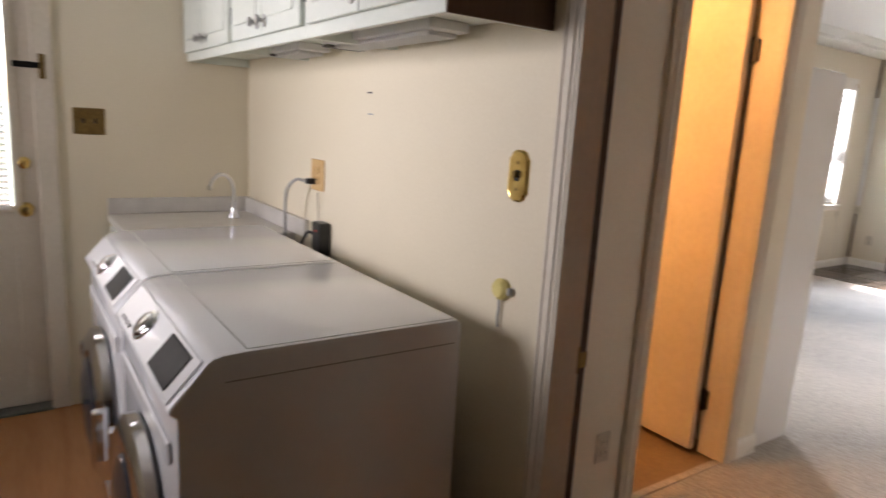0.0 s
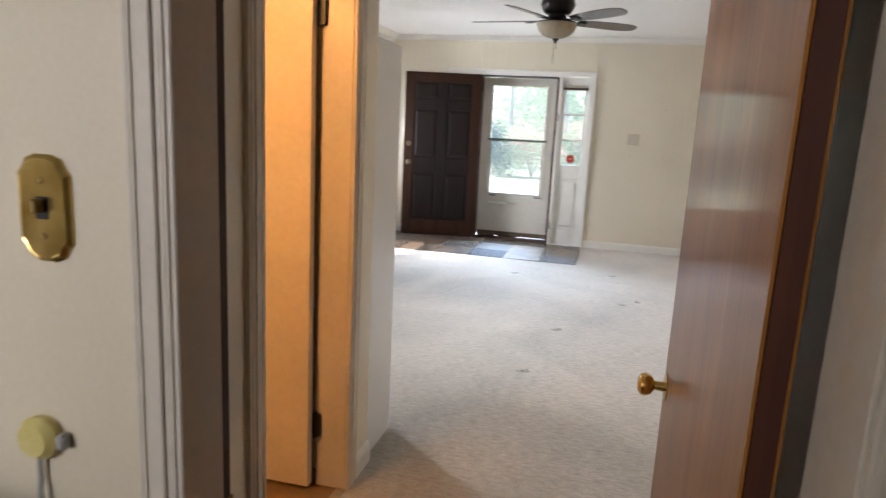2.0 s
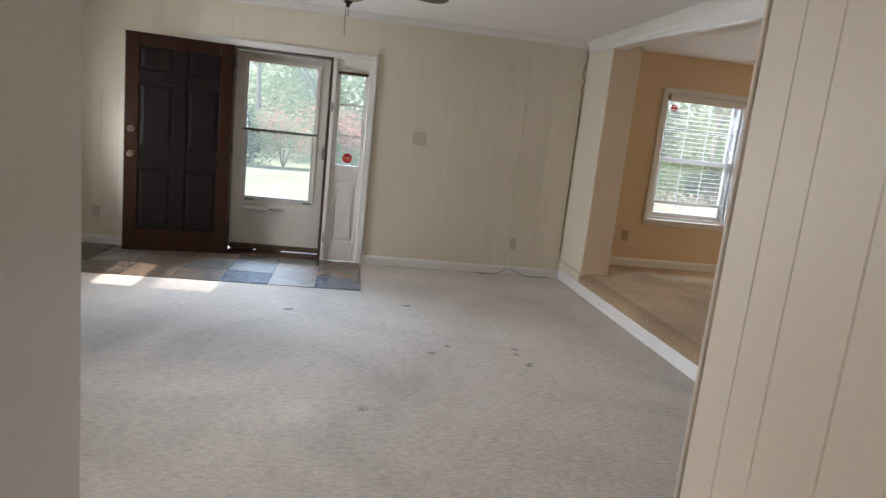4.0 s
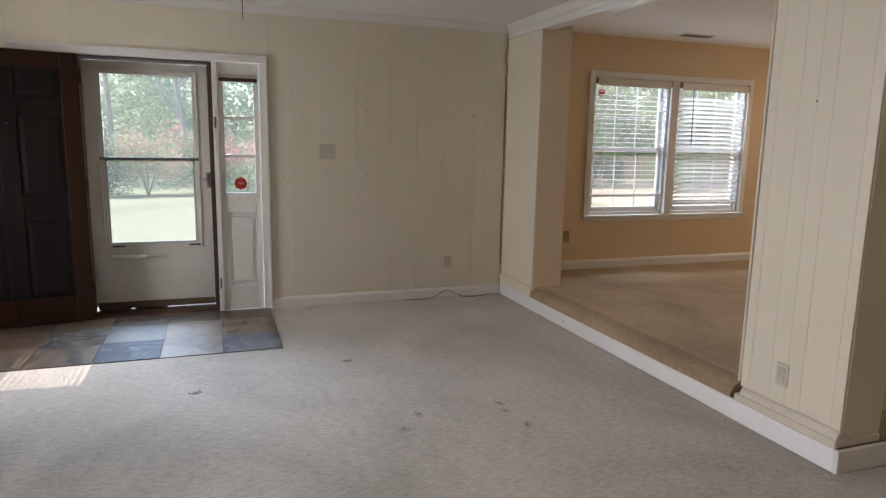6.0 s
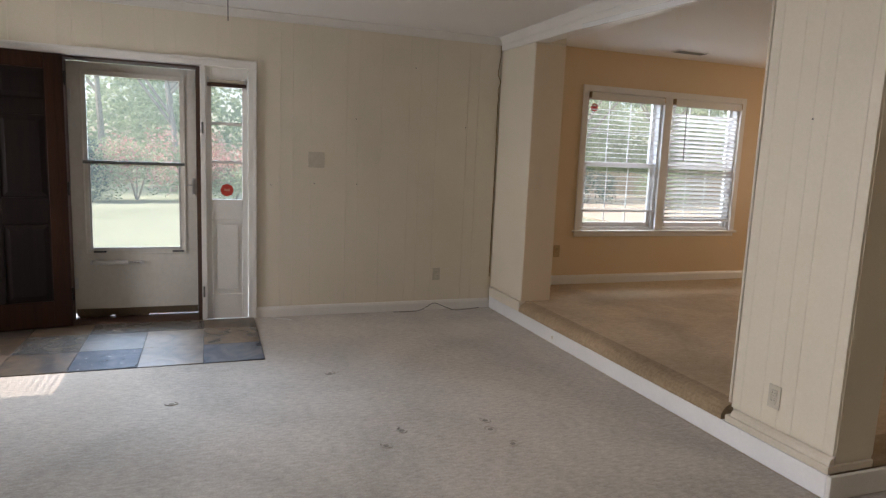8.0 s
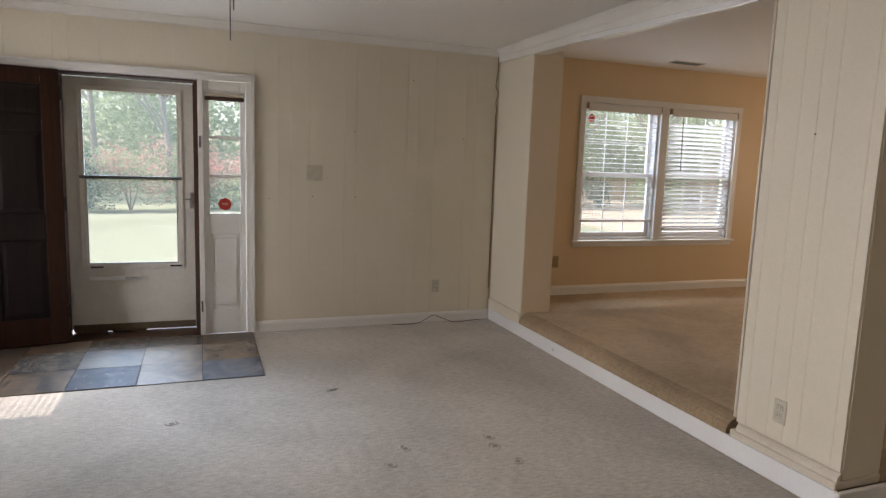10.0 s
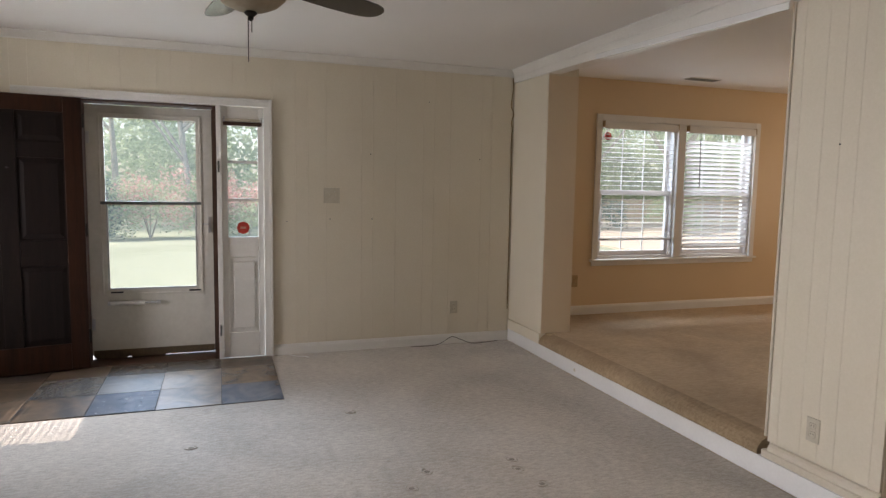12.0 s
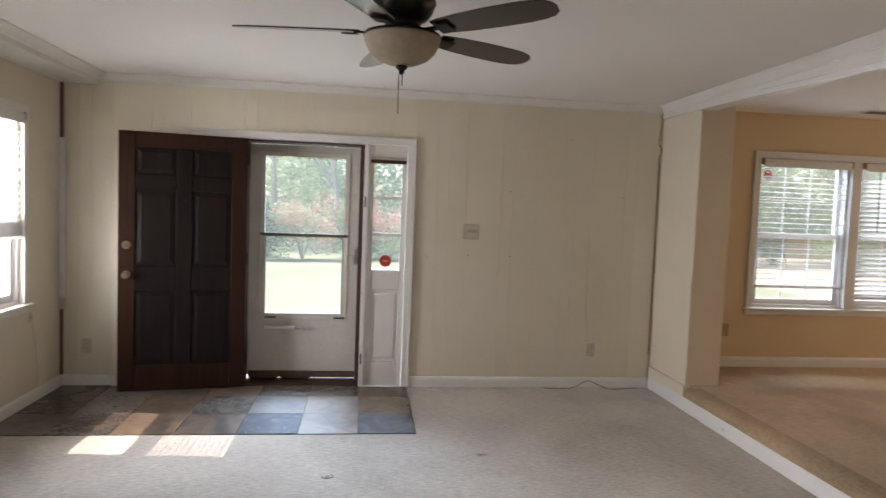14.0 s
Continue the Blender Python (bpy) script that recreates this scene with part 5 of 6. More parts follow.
part("base", lathe([(0, 0), (0.14, 0), (0.14, -0.02), (0, -0.02)], 28, "z", (1.45, 2.70, CEIL - 0.001)), BRASS, bl2, smooth=True)
GLOW, gnt, gp = node_mat("lamp_glass")
gp.inputs["Base Color"].default_value = (0.9, 0.8, 0.6, 1)
gp.inputs["Emission Color"].default_value = (1.0, 0.62, 0.28, 1)
gp.inputs["Emission Strength"].default_value = 3.0
part("shade", lathe([(0.12, 0), (0.125, -0.03), (0.11, -0.07), (0.06, -0.1), (0, -0.105)], 28, "z", (1.45, 2.70, CEIL - 0.0215)), GLOW, bl2, "glowing glass shade", smooth=True)
pl = bpy.data.lights.new("bathroom_lamp", "POINT")
pl.energy, pl.color, pl.shadow_soft_size = LAMP_BATH, (1.0, 0.50, 0.17), 0.1
new("bathroom_lamp", pl).location = (1.45, 2.66, 2.05)

strike = thing("strike_plate", (1.23, 1.784, 0.84), "brass strike plate on the door jamb", "strike plate")
part("plate", bevelled(boxes((1.213, 1.239, 1.7835, 1.7858, 0.80, 0.87)), 0.0008), OLDBRASS, strike)
part("lip", boxes((1.239, 1.264, 1.7825, 1.7848, 0.815, 0.855)), OLDBRASS, strike)


# ---- laundry ----
def machine(name, y0, y1, label):
    """A front-loading machine: body, sloped control panel, round chrome-rimmed door."""
    X0, X1, T = 0.34, 0.985, 0.931
    t = thing(name, ((X0 + X1) / 2, (y0 + y1) / 2, 0), label, "washing machine" if "washer" in name else "dryer", "laundry machines")
    g = 0.002
    body = [(X1, 0.02), (X1, T - 0.012), (X1 - 0.012, T), (0.47, T), (0.43, T - 0.002), (0.41, T - 0.006), (0.398, T - 0.014), (0.326, T - 0.094), (0.327, T - 0.104), (0.342, T - 0.115), (0.342, 0.02)]
    bm = extrude_profile(body, "y", y0 + g, y1 - g)
    part("body", bevelled(bm, 0.006, 2), WHITE, t, smooth=True)
    part("top_seam", boxes((0.474, X1 - 0.015, y0 + 0.012, y0 + 0.014, T + 0.0002, T + 0.0012), (0.474, 0.4775, y0 + 0.014, y1 - 0.012, T + 0.0002, T + 0.0012)), CORDGREY, t)
    part("side_seam", boxes((0.43, X1 - 0.02, y0 + g - 0.0012, y0 + g - 0.0002, T - 0.058, T - 0.055)), CORDGREY, t)
    # control panel on the slope
    d = Vector((0.428 - 0.356, 0, 0.080)).normalized()
    nrm = Vector((-d.z, 0, d.x))
    org = Vector((0.362, 0, T - 0.054))
    M = Matrix(((d.x, 0, nrm.x, org.x), (0, 1, 0, 0), (d.z, 0, nrm.z, org.z), (0, 0, 0, 1)))
    w = y1 - y0

    def slope(bm2):
        bm2.transform(M)
        return bm2
    cp = part("control_panel", slope(bevelled(boxes((-0.050, 0.050, y0 + 0.02, y1 - 0.02, 0.0005, 0.004)), 0.003)), WHITE, t)
    part("display", slope(bevelled(boxes((-0.040, 0.040, y0 + 0.065, y0 + 0.225, 0.0042, 0.0065)), 0.003)), DISPLAY, cp, "dark display window")
    bm2 = lathe([(0.042, 0), (0.041, 0.004), (0.033, 0.005), (0.030, 0.011), (0.027, 0.013), (0, 0.012)], 28, "z", (0.0, y0 + 0.40, 0.0042))
    part("dial", slope(bm2), CHROME, cp, "chrome program dial", smooth=True)
    for k in range(4):
        part("button", slope(bevelled(boxes((-0.040, -0.030, y0 + 0.48 + 0.03 * k, y0 + 0.498 + 0.03 * k, 0.0042, 0.007)), 0.002)), CORDGREY, cp)
    part("drawer_front", bevelled(boxes((0.332, 0.3415, y0 + 0.05, y1 - 0.05, 0.70, 0.75)), 0.004), WHITE, t)
    dc = (0.3415, (y0 + y1) / 2, 0.43)
    dr = part("door_ring", lathe([(0.17, 0), (0.235, 0), (0.25, 0.012), (0.245, 0.035), (0.21, 0.055), (0.175, 0.05), (0.17, 0.03)], 48, "-x", dc), CHROME, t, "chrome ring of the round door", smooth=True)
    part("door_glass", lathe([(0.169, 0.02), (0.15, 0.055), (0.10, 0.07), (0, 0.075)], 40, "-x", dc), SMOKED, dr, smooth=True)
    part("door_handle", bevelled(boxes((0.27, 0.305, y0 + 0.085, y0 + 0.12, 0.36, 0.52)), 0.008, 2), CHROME, dr)
    for z in (0.34, 0.50):
        part("hinge", bevelled(boxes((0.29, 0.3412, y1 - 0.105, y1 - 0.07, z, z + 0.05)), 0.004), CHROME, t)
    for x in (0.43, 0.93):
        for y in (y0 + 0.06, y1 - 0.06):
            part("foot", lathe([(0, 0), (0.022, 0), (0.022, 0.02), (0, 0.02)], 12, "z", (x, y, -0.0005)), BLACK, t)
    return t


machine("tumble_dryer", 1.927, 2.592, "white front-loading dryer with a sloped control panel")
machine("washer", 2.606, 3.335, "white front-loading washer beside the dryer")

sc = thing("sink_cabinet", (0.82, 3.6, 0), "beige base cabinet behind the washer", "cabinet")
part("body", boxes((0.507, LX - 0.004, 3.345, LE - 0.003, 0.09, 0.855)), CABWHITE, sc)
part("plinth", boxes((0.58, LX - 0.004, 3.345, LE - 0.003, 0.0, 0.0895)), CABDARK, sc)
for a, b in ((3.35, 3.665), (3.675, 3.985)):
    d = part("door", bevelled(boxes((0.489, 0.5065, a, b, 0.11, 0.84)), 0.004), CABWHITE, sc)
    part("knob", lathe([(0.006, 0), (0.006, 0.012), (0.014, 0.018), (0.012, 0.026), (0, 0.028)], 14, "-x", (0.4885, b - 0.04, 0.75)), BRASS, d, smooth=True)
ct = thing("countertop", (0.82, 3.6, 0.856), "speckled beige laminate countertop with a tall backsplash", "countertop")
part("top", bevelled(boxes((0.482, LX - 0.003, 3.342, LE - 0.002, 0.8565, 0.892)), 0.006, 2), COUNTER, ct)
part("backsplash", bevelled(boxes((0.484, LX - 0.024, LE - 0.022, LE - 0.002, 0.8925, 0.965)), 0.003), COUNTER, ct)
part("backsplash", bevelled(boxes((LX - 0.0235, LX - 0.003, 3.20, LE - 0.002, 0.8925, 0.965)), 0.003), COUNTER, ct)
fc = thing("faucet", (0.985, 3.77, 0.892), "chrome gooseneck faucet at the laundry sink", "faucet")
part("base", lathe([(0, 0), (0.026, 0), (0.026, 0.008), (0.016, 0.022), (0.013, 0.05), (0, 0.05)], 20, "z", (0.985, 3.77, 0.8923)), CHROME, fc, smooth=True)
part("spout", tube(curve_points([(0.985, 3.77, 0.94), (0.985, 3.77, 1.02), (0.97, 3.765, 1.07), (0.93, 3.755, 1.098), (0.89, 3.745, 1.08), (0.87, 3.74, 1.045)]), 0.009, 10), CHROME, fc, smooth=True)
part("tip", lathe([(0, 0), (0.012, 0), (0.012, 0.02), (0, 0.02)], 14, "z", (0.869, 3.74, 1.028)), CHROME, fc)

# wall cabinets over the machines
CB, CT2 = 1.597, 2.30
ys = [1.855, 2.55, 3.25, LE - 0.004]
for i, (a, b) in enumerate(zip(ys, ys[1:])):
    c = thing("wall_cabinet", (0.985, (a + b) / 2, CB), "white painted wall cabinet with worn hinges and knobs", "cabinet", "wall cabinets over the machines")
    part("body", boxes((0.856, LX - 0.003, a + 0.001, b - 0.001, CB + 0.036, CT2), (0.856, LX - 0.003, a + 0.0015, a + 0.018, CB, CB + 0.0358), (0.856, LX - 0.003, b - 0.018, b - 0.0015, CB, CB + 0.0358)), CABWHITE, c)
    if i == 0:
        part("end_panel", bevelled(boxes((0.838, LX - 0.003, a - 0.005, a + 0.0006, CB - 0.001, CT2)), 0.001), CABDARK, c, "dark veneered end panel")
    part("face_frame", bevelled(boxes((0.838, 0.8555, a + 0.001, b - 0.001, CB, CB + 0.05), (0.838, 0.8555, a + 0.001, a + 0.035, CB + 0.0505, CT2), (0.838, 0.8555, b - 0.035, b - 0.001, CB + 0.0505, CT2), (0.838, 0.8555, a + 0.0355, b - 0.0355, CT2 - 0.05, CT2)), 0.002), CABWHITE, c)
    m = (a + b) / 2
    for p, q, side in ((a + 0.022, m - 0.002, 1), (m + 0.002, b - 0.022, -1)):
        d = part("door", bevelled(boxes((0.820, 0.8375, p, q, CB + 0.035, CT2 - 0.03)), 0.004, 2), CABWHITE, c)
        part("field", bevelled(boxes((0.8165, 0.8198, p + 0.05, q - 0.05, CB + 0.085, CT2 - 0.08)), 0.003), CABWHITE, d)
        ky = q - 0.035 if side > 0 else p + 0.035
        part("knob", lathe([(0.02, 0), (0.02, 0.003), (0.007, 0.006), (0.006, 0.016), (0.016, 0.022), (0.014, 0.03), (0, 0.033)], 16, "-x", (0.8195, ky, CB + 0.075)), ALU, d, "worn grey knob", smooth=True)
        hy = p - 0.012 if side > 0 else q + 0.001
        for z in (CB + 0.10, CT2 - 0.16):
            part("hinge", bevelled(boxes((0.8285, 0.8375, hy, hy + 0.011, z, z + 0.06)), 0.002), GREYSTEEL, d)
for y0, y1 in ((2.12, 2.75), (2.95, 3.28)):
    u = thing("under_cabinet_light", (1.03, (y0 + y1) / 2, CB + 0.03), "white slim fluorescent light under the wall cabinet, switched off", "light fixture", "lights under the wall cabinets")
    part("housing", bevelled(boxes((0.97, 1.09, y0, y1, CB + 0.010, CB + 0.0355)), 0.003), VINYLWHITE, u)
    part("diffuser", bevelled(boxes((0.985, 1.075, y0 + 0.03, y1 - 0.06, CB - 0.002, CB + 0.0095)), 0.004, 2), SLATM, u)
    part("end_cap", bevelled(boxes((0.965, 1.095, y1 - 0.05, y1 - 0.01, CB + 0.001, CB + 0.0093)), 0.002), CORDDARK, u)

# fancy brass plate with a toggle
sp = thing("brass_switch_plate", (LX, 1.93, 1.27), "polished brass scalloped switch plate with one toggle", "light switch")
bm = bmesh.new()
w, h = 0.036, 0.062
shape = [(-w, -h + 0.022), (-w + 0.006, -h + 0.016), (-w + 0.012, -h + 0.005), (-w * 0.3, -h), (w * 0.3, -h), (w - 0.012, -h + 0.005), (w - 0.006, -h + 0.016), (w, -h + 0.022)]
shape = shape + [(-y, -z) for y, z in shape]
rings = []
for s, x in ((1.0, 0.0), (1.0, 0.003), (0.86, 0.007), (0.82, 0.0065)):
    rings.append([bm.verts.new((LX - 0.0004 - x, 1.93 + y * s, 1.27 + z * (1 - (1 - s) * 0.6))) for y, z in shape])
for a, b in zip(rings, rings[1:]):
    for i in range(len(a)):
        j = (i + 1) % len(a)
        bm.faces.new((a[i], a[j], b[j], b[i]))
bm.faces.new(rings[-1])
bmesh.ops.recalc_face_normals(bm, faces=bm.faces[:])
part("plate", bm, BRASS, sp)
part("toggle", bevelled(boxes((LX - 0.020, LX - 0.0072, 1.925, 1.935, 1.266, 1.282)), 0.002), OLDBRASS, sp)
part("slot", boxes((LX - 0.0078, LX - 0.0071, 1.922, 1.938, 1.258, 1.284)), BLACK, sp)
for z in (1.238, 1.302):
    part("screw", lathe([(0, 0), (0.004, 0), (0.003, 0.0015), (0, 0.0015)], 12, "-x", (LX - 0.0071, 1.93, z)), OLDBRASS, sp)
af = thing("air_freshener", (LX, 1.955, 0.98), "yellowed plastic scent holder with a hanging dark tag", "air freshener")
part("body", lathe([(0, 0), (0.026, 0), (0.028, 0.012), (0.02, 0.022), (0, 0.024)], 18, "-x", (LX - 0.0004, 1.955, 0.985)), YELLOWED, af, smooth=True)
part("clip", bevelled(boxes((LX - 0.016, LX - 0.0004, 1.915, 1.927, 0.975, 0.995)), 0.003), CORDGREY, af)
part("strip", tube(curve_points([(LX - 0.01, 1.957, 0.957), (LX - 0.008, 1.959, 0.93), (LX - 0.012, 1.957, 0.91), (LX - 0.008, 1.958, 0.885)]), 0.0035, 6), CORDGREY, af)
outlet(Matrix.Translation((LX - 0.0004, 3.12, 1.157)), "oak-coloured outlet plate over the counter", WOODPLATE, 0.12, 0.122, 2)
pg = thing("power_cord", (LX - 0.02, 3.14, 1.13), "grey plug and cord hanging from the outlet", "power cord")
part("plug", bevelled(boxes((LX - 0.045, LX - 0.0098, 3.125, 3.155, 1.12, 1.142)), 0.005, 2), BLACK, pg)
part("cord", tube(curve_points([(LX - 0.045, 3.14, 1.131), (LX - 0.075, 3.165, 1.135), (LX - 0.095, 3.21, 1.09), (LX - 0.09, 3.24, 1.0), (LX - 0.085, 3.25, 0.90), (LX - 0.08, 3.25, 0.80)]), 0.006, 8), CORDGREY, pg, smooth=True)
pg2 = thing("adapter_cord", (LX - 0.012, 3.09, 1.0), "thin white cord running down to the adapter", "power cord")
part("cord", tube(curve_points([(LX - 0.012, 3.10, 1.09), (LX - 0.01, 3.09, 1.0), (LX - 0.012, 3.085, 0.93), (LX - 0.012, 3.085, 0.86)]), 0.0025, 6), IVORY, pg2)
ad = thing("black_adapter", (LX - 0.03, 3.03, 0.93), "black plastic adapter box standing behind the washer", "adapter")
part("body", bevelled(boxes((LX - 0.05, LX - 0.004, 2.985, 3.06, 0.80, 0.985)), 0.004), BLACK, ad)
part("lead", tube(curve_points([(LX - 0.03, 3.06, 0.92), (LX - 0.04, 3.10, 0.935), (LX - 0.04, 3.14, 0.92), (LX - 0.05, 3.18, 0.86)]), 0.006, 6), BLACK, ad)
part("light", boxes((LX - 0.0512, LX - 0.0502, 3.01, 3.03, 0.95, 0.956)), RED, ad)
for y, z in ((2.711, 1.47), (2.70, 1.40)):
    nl = thing("wall_mark", (LX, y, z), "small dark hole in the laundry wall", "nail hole", "holes in the laundry wall")
    part("mark", bevelled(boxes((LX - 0.002, LX - 0.0003, y - 0.016, y + 0.016, z - 0.0025, z + 0.0025)), 0.0005), CORDDARK if z > 1.45 else CORDGREY, nl)

# back door of the laundry with its blind
DX0, DX1, DY = -0.591, 0.231, LE + 0.055
kd = thing("back_door", (-0.18, DY, 0), "white half-glazed back door, closed", "door")
gx0, gx1, gz0, gz1 = -0.465, 0.132, 0.93, 1.88
part("leaf", bevelled(boxes((DX0, gx0, DY, DY + 0.044, 0.012, 2.03), (gx1, DX1, DY, DY + 0.044, 0.012, 2.03), (gx0 + 0.0004, gx1 - 0.0004, DY, DY + 0.044, gz1, 2.03), (gx0 + 0.0004, gx1 - 0.0004, DY, DY + 0.044, 0.012, gz0)), 0.003), OFFWHITE, kd)
part("glass_bead", bevelled(boxes((gx0 - 0.03, gx0, DY - 0.01, DY - 0.0004, gz0 - 0.03, gz1 + 0.03), (gx1, gx1 + 0.03, DY - 0.01, DY - 0.0004, gz0 - 0.03, gz1 + 0.03), (gx0 + 0.0005, gx1 - 0.0005, DY - 0.01, DY - 0.0004, gz0 - 0.03, gz0), (gx0 + 0.0005, gx1 - 0.0005, DY - 0.01, DY - 0.0004, gz1, gz1 + 0.03)), 0.002), OFFWHITE, kd)
part("pane", boxes((gx0, gx1, DY + 0.02, DY + 0.023, gz0, gz1)), PANE, kd)
part("knob", lathe([(0.03, 0), (0.03, 0.004), (0.012, 0.008), (0.011, 0.03), (0.026, 0.04), (0.028, 0.054), (0.018, 0.066), (0, 0.068)], 20, "-y", (0.172, DY - 0.0004, 0.915)), BRASS, kd, "polished brass knob", smooth=True)
part("deadbolt", lathe([(0, 0), (0.026, 0), (0.026, 0.008), (0.012, 0.014), (0.010, 0.028), (0, 0.03)], 20, "-y", (0.175, DY - 0.0004, 1.115)), BRASS, kd, "brass deadbolt", smooth=True)
structure("trim_back_door", bevelled(boxes((0.223, 0.300, LE - 0.018, LE - 0.0005, 0.001, 2.10), (-0.665, -0.583, LE - 0.018, LE - 0.0005, 0.001, 2.10), (-0.665, 0.300, LE - 0.018, LE - 0.0005, 2.0205, 2.10), (0.2315, 0.2345, LE + 0.001, LE + 0.13, 0.001, 2.03)), 0.003), OFFWHITE, "beige painted casing of the back door")
structure("threshold_back_door", bevelled(boxes((-0.59, 0.23, LE - 0.02, LE + 0.14, -0.01, 0.010)), 0.003), GREYSTEEL, "dark metal threshold")
blind(Matrix.Translation((-0.166, DY - 0.016, 0)) @ pose(0, 0, 0, 0, 0, 90), 0.58, 1.90, 0.915, 32, "white mini blind on the back door's window", pitch=0.026)
gl = thing("door_guard", (0.255, LE - 0.02, 1.52), "dark bronze swing latch on the back door", "door latch")
part("plate", bevelled(boxes((0.248, 0.27, LE - 0.0235, LE - 0.0185, 1.47, 1.57)), 0.002), OLDBRASS, gl)
part("arm", bevelled(boxes((0.155, 0.25, LE - 0.03, LE - 0.0238, 1.51, 1.535)), 0.003), BRONZE, gl)
bp2 = thing("brass_wall_plate", (0.425, LE, 1.304), "tarnished brass decorative switch plate on the end wall", "light switch")
part("plate", bevelled(boxes((0.363, 0.487, LE - 0.007, LE - 0.0004, 1.247, 1.361)), 0.003, 2), OLDBRASS, bp2)
part("frame_line", bevelled(boxes((0.377, 0.473, LE - 0.0095, LE - 0.0073, 1.26, 1.348)), 0.002), OLDBRASS, bp2)
for x in (0.402, 0.448):
    part("toggle", bevelled(boxes((x - 0.005, x + 0.005, LE - 0.022, LE - 0.0097, 1.296, 1.316)), 0.002), BRONZE, bp2)

# ---- outdoors ----
def sheet():
    bm = bmesh.new()
    bmesh.ops.create_grid(bm, x_segments=80, y_segments=80, size=400)
    for v in bm.verts:
        d = max(abs(v.co.x - 5) - 12, abs(v.co.y) - 12, 0)
        v.co.z = -0.38 + 0.3 * noise.noise(v.co * 0.03) * min(1, d / 20)
    return bm


structure("ground", sheet(), GRASS, "pale sunlit lawn")
structure("pavement_stoop", bevelled(boxes((FW + OUT + 0.001, FW + 1.7, 0.9, 3.9, -0.45, -0.035)), 0.01), CONCRETE, "concrete stoop at the front door")
# pale strip added where the near lawn glares white in the sun
structure("road_drive", boxes((11.4, 14.4, -60, 60, -0.6, -0.33)), CONCRETE, "pale strip added for the lawn's glaring near part")


def leaf_cloud(bm, rng, centre, radii, count, size):
    """Many small leaf faces scattered through an uneven lump."""
    c = Vector(centre)
    for _ in range(count):
        while True:
            p = Vector((rng.uniform(-1, 1), rng.uniform(-1, 1), rng.uniform(-1, 1)))
            if 0.25 < p.length < 1:
                break
        p *= 0.75 + 0.45 * noise.noise(p * 1.7 + c)
        p = c + Vector((p.x * radii[0], p.y * radii[1], p.z * radii[2]))
        s = size * rng.uniform(0.6, 1.3)
        u = Vector((rng.gauss(0, 1), rng.gauss(0, 1), rng.gauss(0, 0.6))).normalized()
        v = u.cross(Vector((rng.gauss(0, 1), rng.gauss(0, 1), rng.gauss(0, 1)))).normalized()
        q = [p - u * s, p + v * s * 0.45, p + u * s, p - v * s * 0.45]
        bm.faces.new([bm.verts.new(a) for a in q])
    return bm


def tree(x, y, h, spread, leaf, seed, count=2600, size=0.16, lean=0.0):
    rng = random.Random(seed)
    z0 = -0.5
    t = thing("tree", (x, y, z0), "leafy garden tree with a pale forked trunk beyond the lawn", "tree", "trees beyond the lawn")
    top = Vector((x + lean, y + lean * 0.6, z0 + h * 0.62))
    r = 0.035 * h * 0.45
    part("trunk", tube(curve_points([(x, y, z0), (x + 0.1 * lean, y + rng.uniform(-0.15, 0.15), z0 + h * 0.2), (x + 0.5 * lean, y + rng.uniform(-0.2, 0.2), z0 + h * 0.42), tuple(top)], 4), [r * (1 - 0.055 * i) for i in range(13)], 9), BARK, t, smooth=True)
    ends = []
    for k in range(7):
        a = 2 * math.pi * k / 7 + rng.uniform(-0.4, 0.4)
        f = rng.uniform(0.28, 0.6)
        s = Vector((x + lean * f, y, z0 + h * f))
        e = Vector((x + math.cos(a) * spread * rng.uniform(0.5, 0.9), y + math.sin(a) * spread * rng.uniform(0.5, 0.9), z0 + h * rng.uniform(0.6, 0.95)))
        part("limb", tube(curve_points([tuple(s), tuple(s.lerp(e, 0.5) + Vector((0, 0, -0.15))), tuple(e)], 4), [r * 0.45 * (1 - 0.09 * i) for i in range(9)], 7), BARK, t, smooth=True)
        ends.append(e)
    bm = bmesh.new()
    for e in ends + [top + Vector((0, 0, h * 0.2)), top]:
        leaf_cloud(bm, rng, e, (spread * 0.5, spread * 0.5, h * 0.17), count // 9, size)
    part("crown", bm, leaf, t)
    return t


def bush(x, y, w, h, leaf, seed, label, count=1500, size=0.07, blossom=None):
    rng = random.Random(seed)
    t = thing("bush", (x, y, -0.45), label, "bush", "bushes at the lawn's edge")
    for k in range(4):
        a = rng.uniform(0, 6.28)
        part("stem", tube([(x, y, -0.45), (x + 0.3 * w * math.cos(a), y + 0.3 * w * math.sin(a), -0.45 + h * 0.6)], 0.025, 6), BARK, t)
    bm = bmesh.new()
    for k in range(6):
        leaf_cloud(bm, rng, (x + rng.uniform(-0.5, 0.5) * w, y + rng.uniform(-0.6, 0.6) * w, -0.45 + h * rng.uniform(0.35, 0.7)), (w * 0.5, w * 0.5, h * 0.42), count // 6, size)
    part("foliage", bm, leaf, t)
    if blossom:
        bm = bmesh.new()
        for k in range(5):
            leaf_cloud(bm, rng, (x - 0.1 * w + rng.uniform(-0.4, 0.4) * w, y + rng.uniform(-0.6, 0.6) * w, -0.45 + h * rng.uniform(0.45, 0.8)), (w * 0.5, w * 0.5, h * 0.4), count // 6, size * 0.8)
        part("blossom", bm, blossom, t)
    return t


tree(29.0, 3.1, 9.5, 3.4, LEAFMID, 1, 9000, 0.085, 0.4)
tree(31.5, 8.6, 10.5, 3.6, LEAFMID, 2, 9000, 0.09)
tree(34.0, 6.2, 11.0, 4.0, LEAFLIGHT, 3, 8000, 0.1)
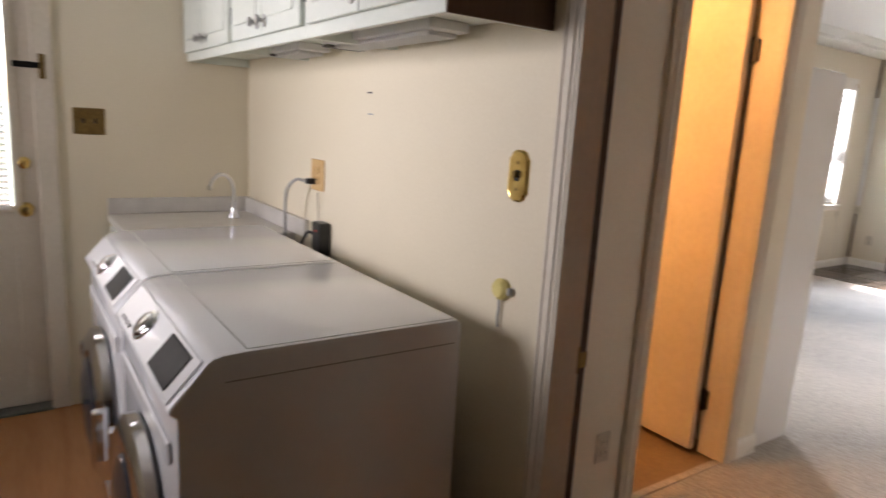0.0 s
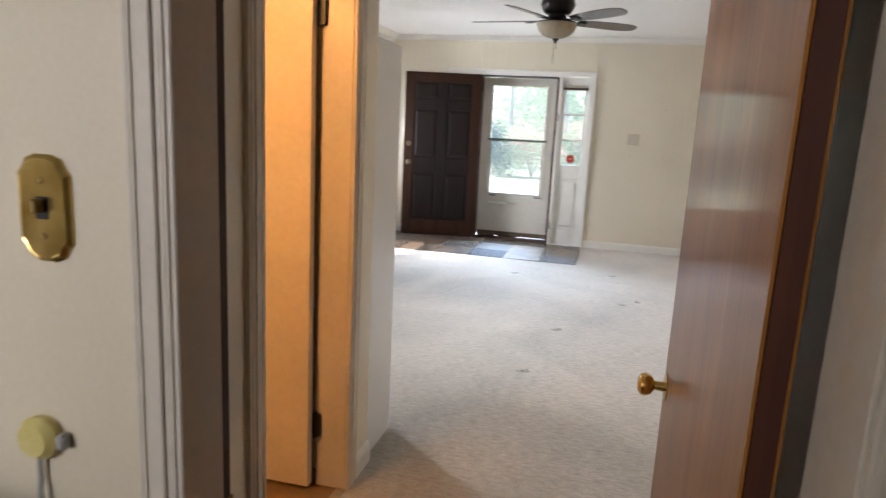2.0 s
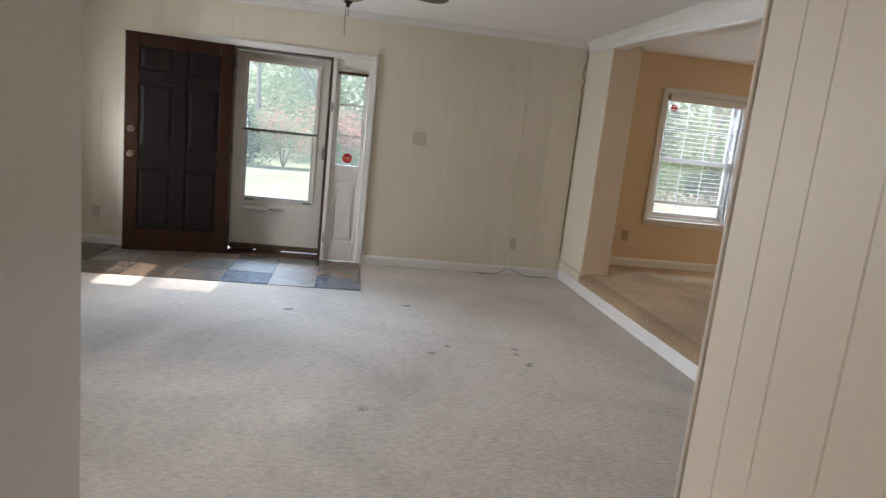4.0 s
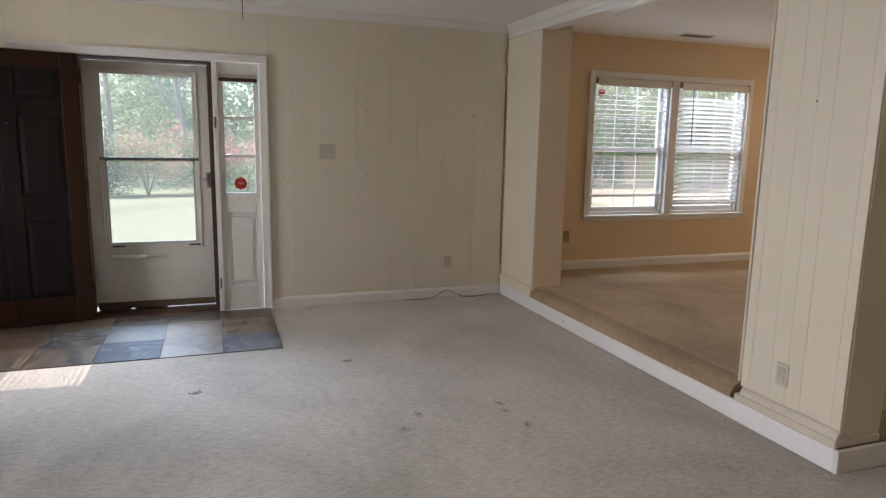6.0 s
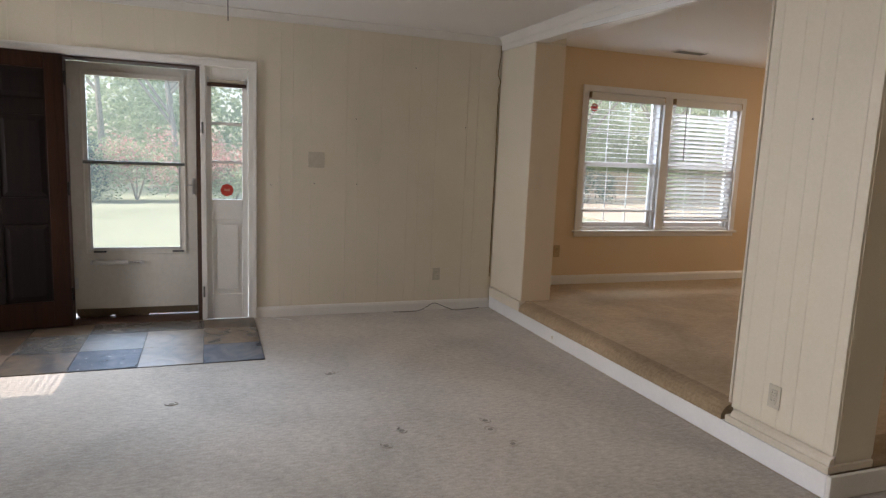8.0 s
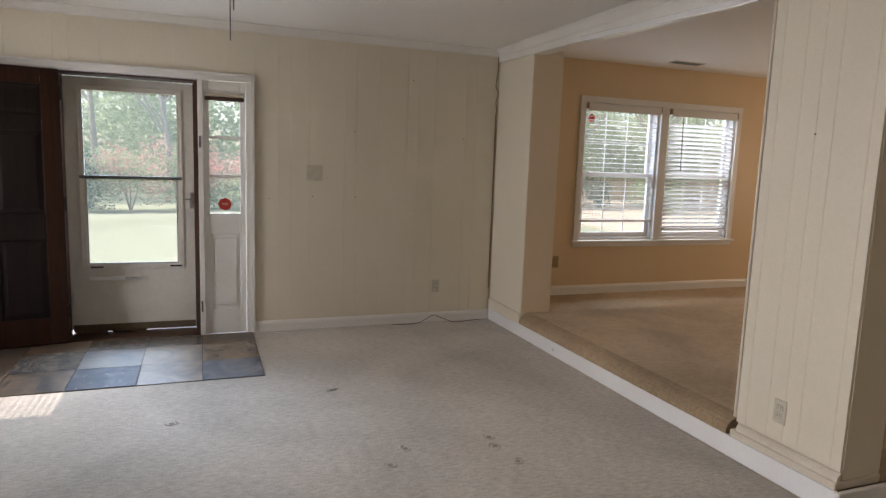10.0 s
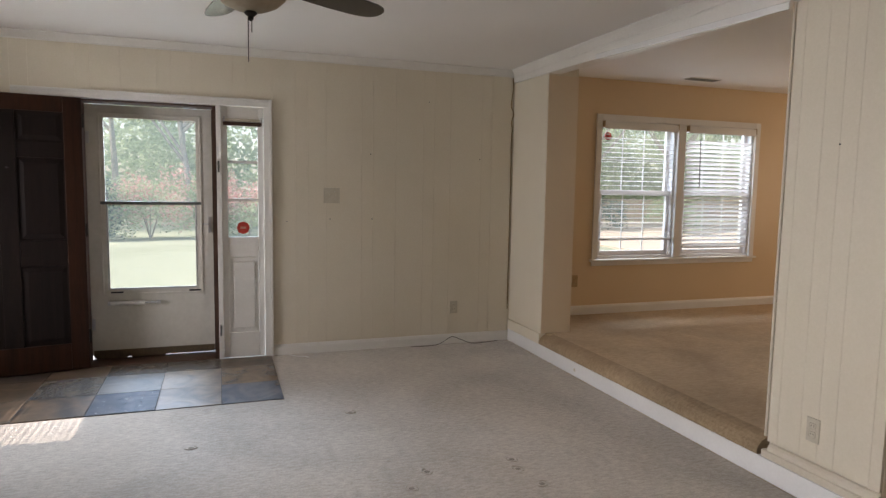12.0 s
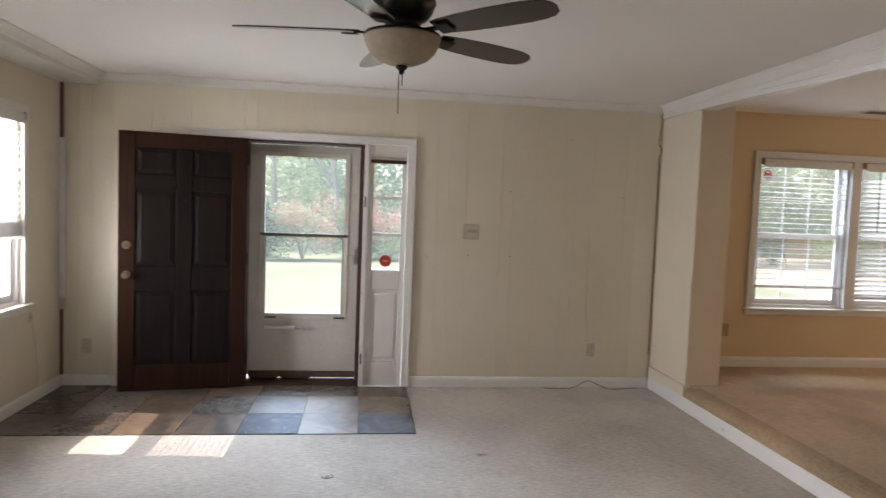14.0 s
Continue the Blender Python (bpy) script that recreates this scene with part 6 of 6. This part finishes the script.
tree(33.0, -3.0, 10.0, 3.6, LEAFMID, 4, 6000, 0.1)
tree(30.0, -9.0, 9.0, 3.6, LEAFMID, 5, 12000, 0.1)
tree(29.0, -14.5, 9.5, 3.8, LEAFMID, 6, 13000, 0.1)
tree(30.0, -20.0, 10.0, 4.0, LEAFMID, 7, 13000, 0.1)
tree(29.0, -26.0, 9.0, 3.8, LEAFMID, 8, 13000, 0.1)
tree(31.0, -32.0, 10.0, 4.0, LEAFMID, 9, 12000, 0.1)
tree(33.0, 13.5, 10.0, 4.0, LEAFMID, 10, 4000, 0.11)
bush(25.0, 5.4, 1.1, 2.3, LEAFDARK, 21, "dark evergreen shrub at the lawn's edge", 4500, 0.06)
bush(26.3, 7.0, 1.5, 2.6, LEAFDARK, 22, "dark evergreen shrub at the lawn's edge", 4000, 0.06)
for i, (x, y) in enumerate(((26.0, -3.4), (25.6, 4.0), (26.2, 2.5), (25.8, 1.0), (26.5, -0.5), (26.0, -2.0))):
    bush(x, y, 1.5, 1.9 + 0.25 * (i % 3), LEAFLIGHT if i % 2 else LEAFMID, 30 + i, "azalea bush covered with pink blossom", 4200, 0.05, BLOSSOM)
for i in range(4):
    bush(24.5 + (i % 3), -8 - 2.6 * i, 1.5, 1.8, LEAFMID if i % 2 else LEAFDARK, 50 + i, "green shrub at the lawn's edge", 2600, 0.055)


def woods():
    rng = random.Random(99)
    bm = bmesh.new()
    for i in range(46):
        y = -60 + 2.2 * i + rng.uniform(-1, 1)
        k = 1.0 if y < -10 else 0.55
        leaf_cloud(bm, rng, (44 + rng.uniform(-3, 3), y, rng.uniform(2, 4)), (2.6, 2.6, 4.5), int(1100 * k), 0.28)
        for z in (0.6, 3.4, 6.2):
            leaf_cloud(bm, rng, (39 + rng.uniform(-2, 2), y + rng.uniform(-1, 1), z + rng.uniform(-0.8, 0.8)), (2.2, 2.0, 2.4), int(1400 * k), 0.13)
        leaf_cloud(bm, rng, (48 + rng.uniform(-3, 3), y, rng.uniform(8, 13)), (3.0, 3.0, 4.5), int(1000 * k * k), 0.3)
    return bm


tagged(part("far_woods", woods(), LEAFLIGHT), "dense green woods far behind the lawn", "woods", kind="stuff")
fence = thing("wood_fence", (33, -26, -0.4), "weathered brown board fence beside the lawn", "fence")
for i in range(7):
    part("post", bevelled(boxes((32.95, 33.05, -35.05 + 3 * i, -34.95 + 3 * i, -0.6, 0.9)), 0.01), FENCEWOOD, fence)
for z in (0.1, 0.62):
    part("rail", bevelled(boxes((32.91, 32.948, -35.3, -16.7, z, z + 0.09)), 0.006), FENCEWOOD, fence)
picket_mesh = bpy.data.meshes.new("picket")
bm = bevelled(boxes((32.885, 32.909, -0.06, 0.06, -0.3, 0.92)), 0.006)
bm.to_mesh(picket_mesh)
bm.free()
picket_mesh.materials.append(FENCEWOOD)
for i in range(110):
    pk = new("picket", picket_mesh)
    pk.parent = fence
    pk.matrix_basis = fence.matrix_basis.inverted() @ Matrix.Translation((0, -35.2 + 0.168 * i, 0.02 * math.sin(i * 1.7)))
structure("ground_dry", boxes((14.6, 32.7, -45, -9.5, -0.7, -0.315)), DRYGROUND, "bare tan ground before the fence")
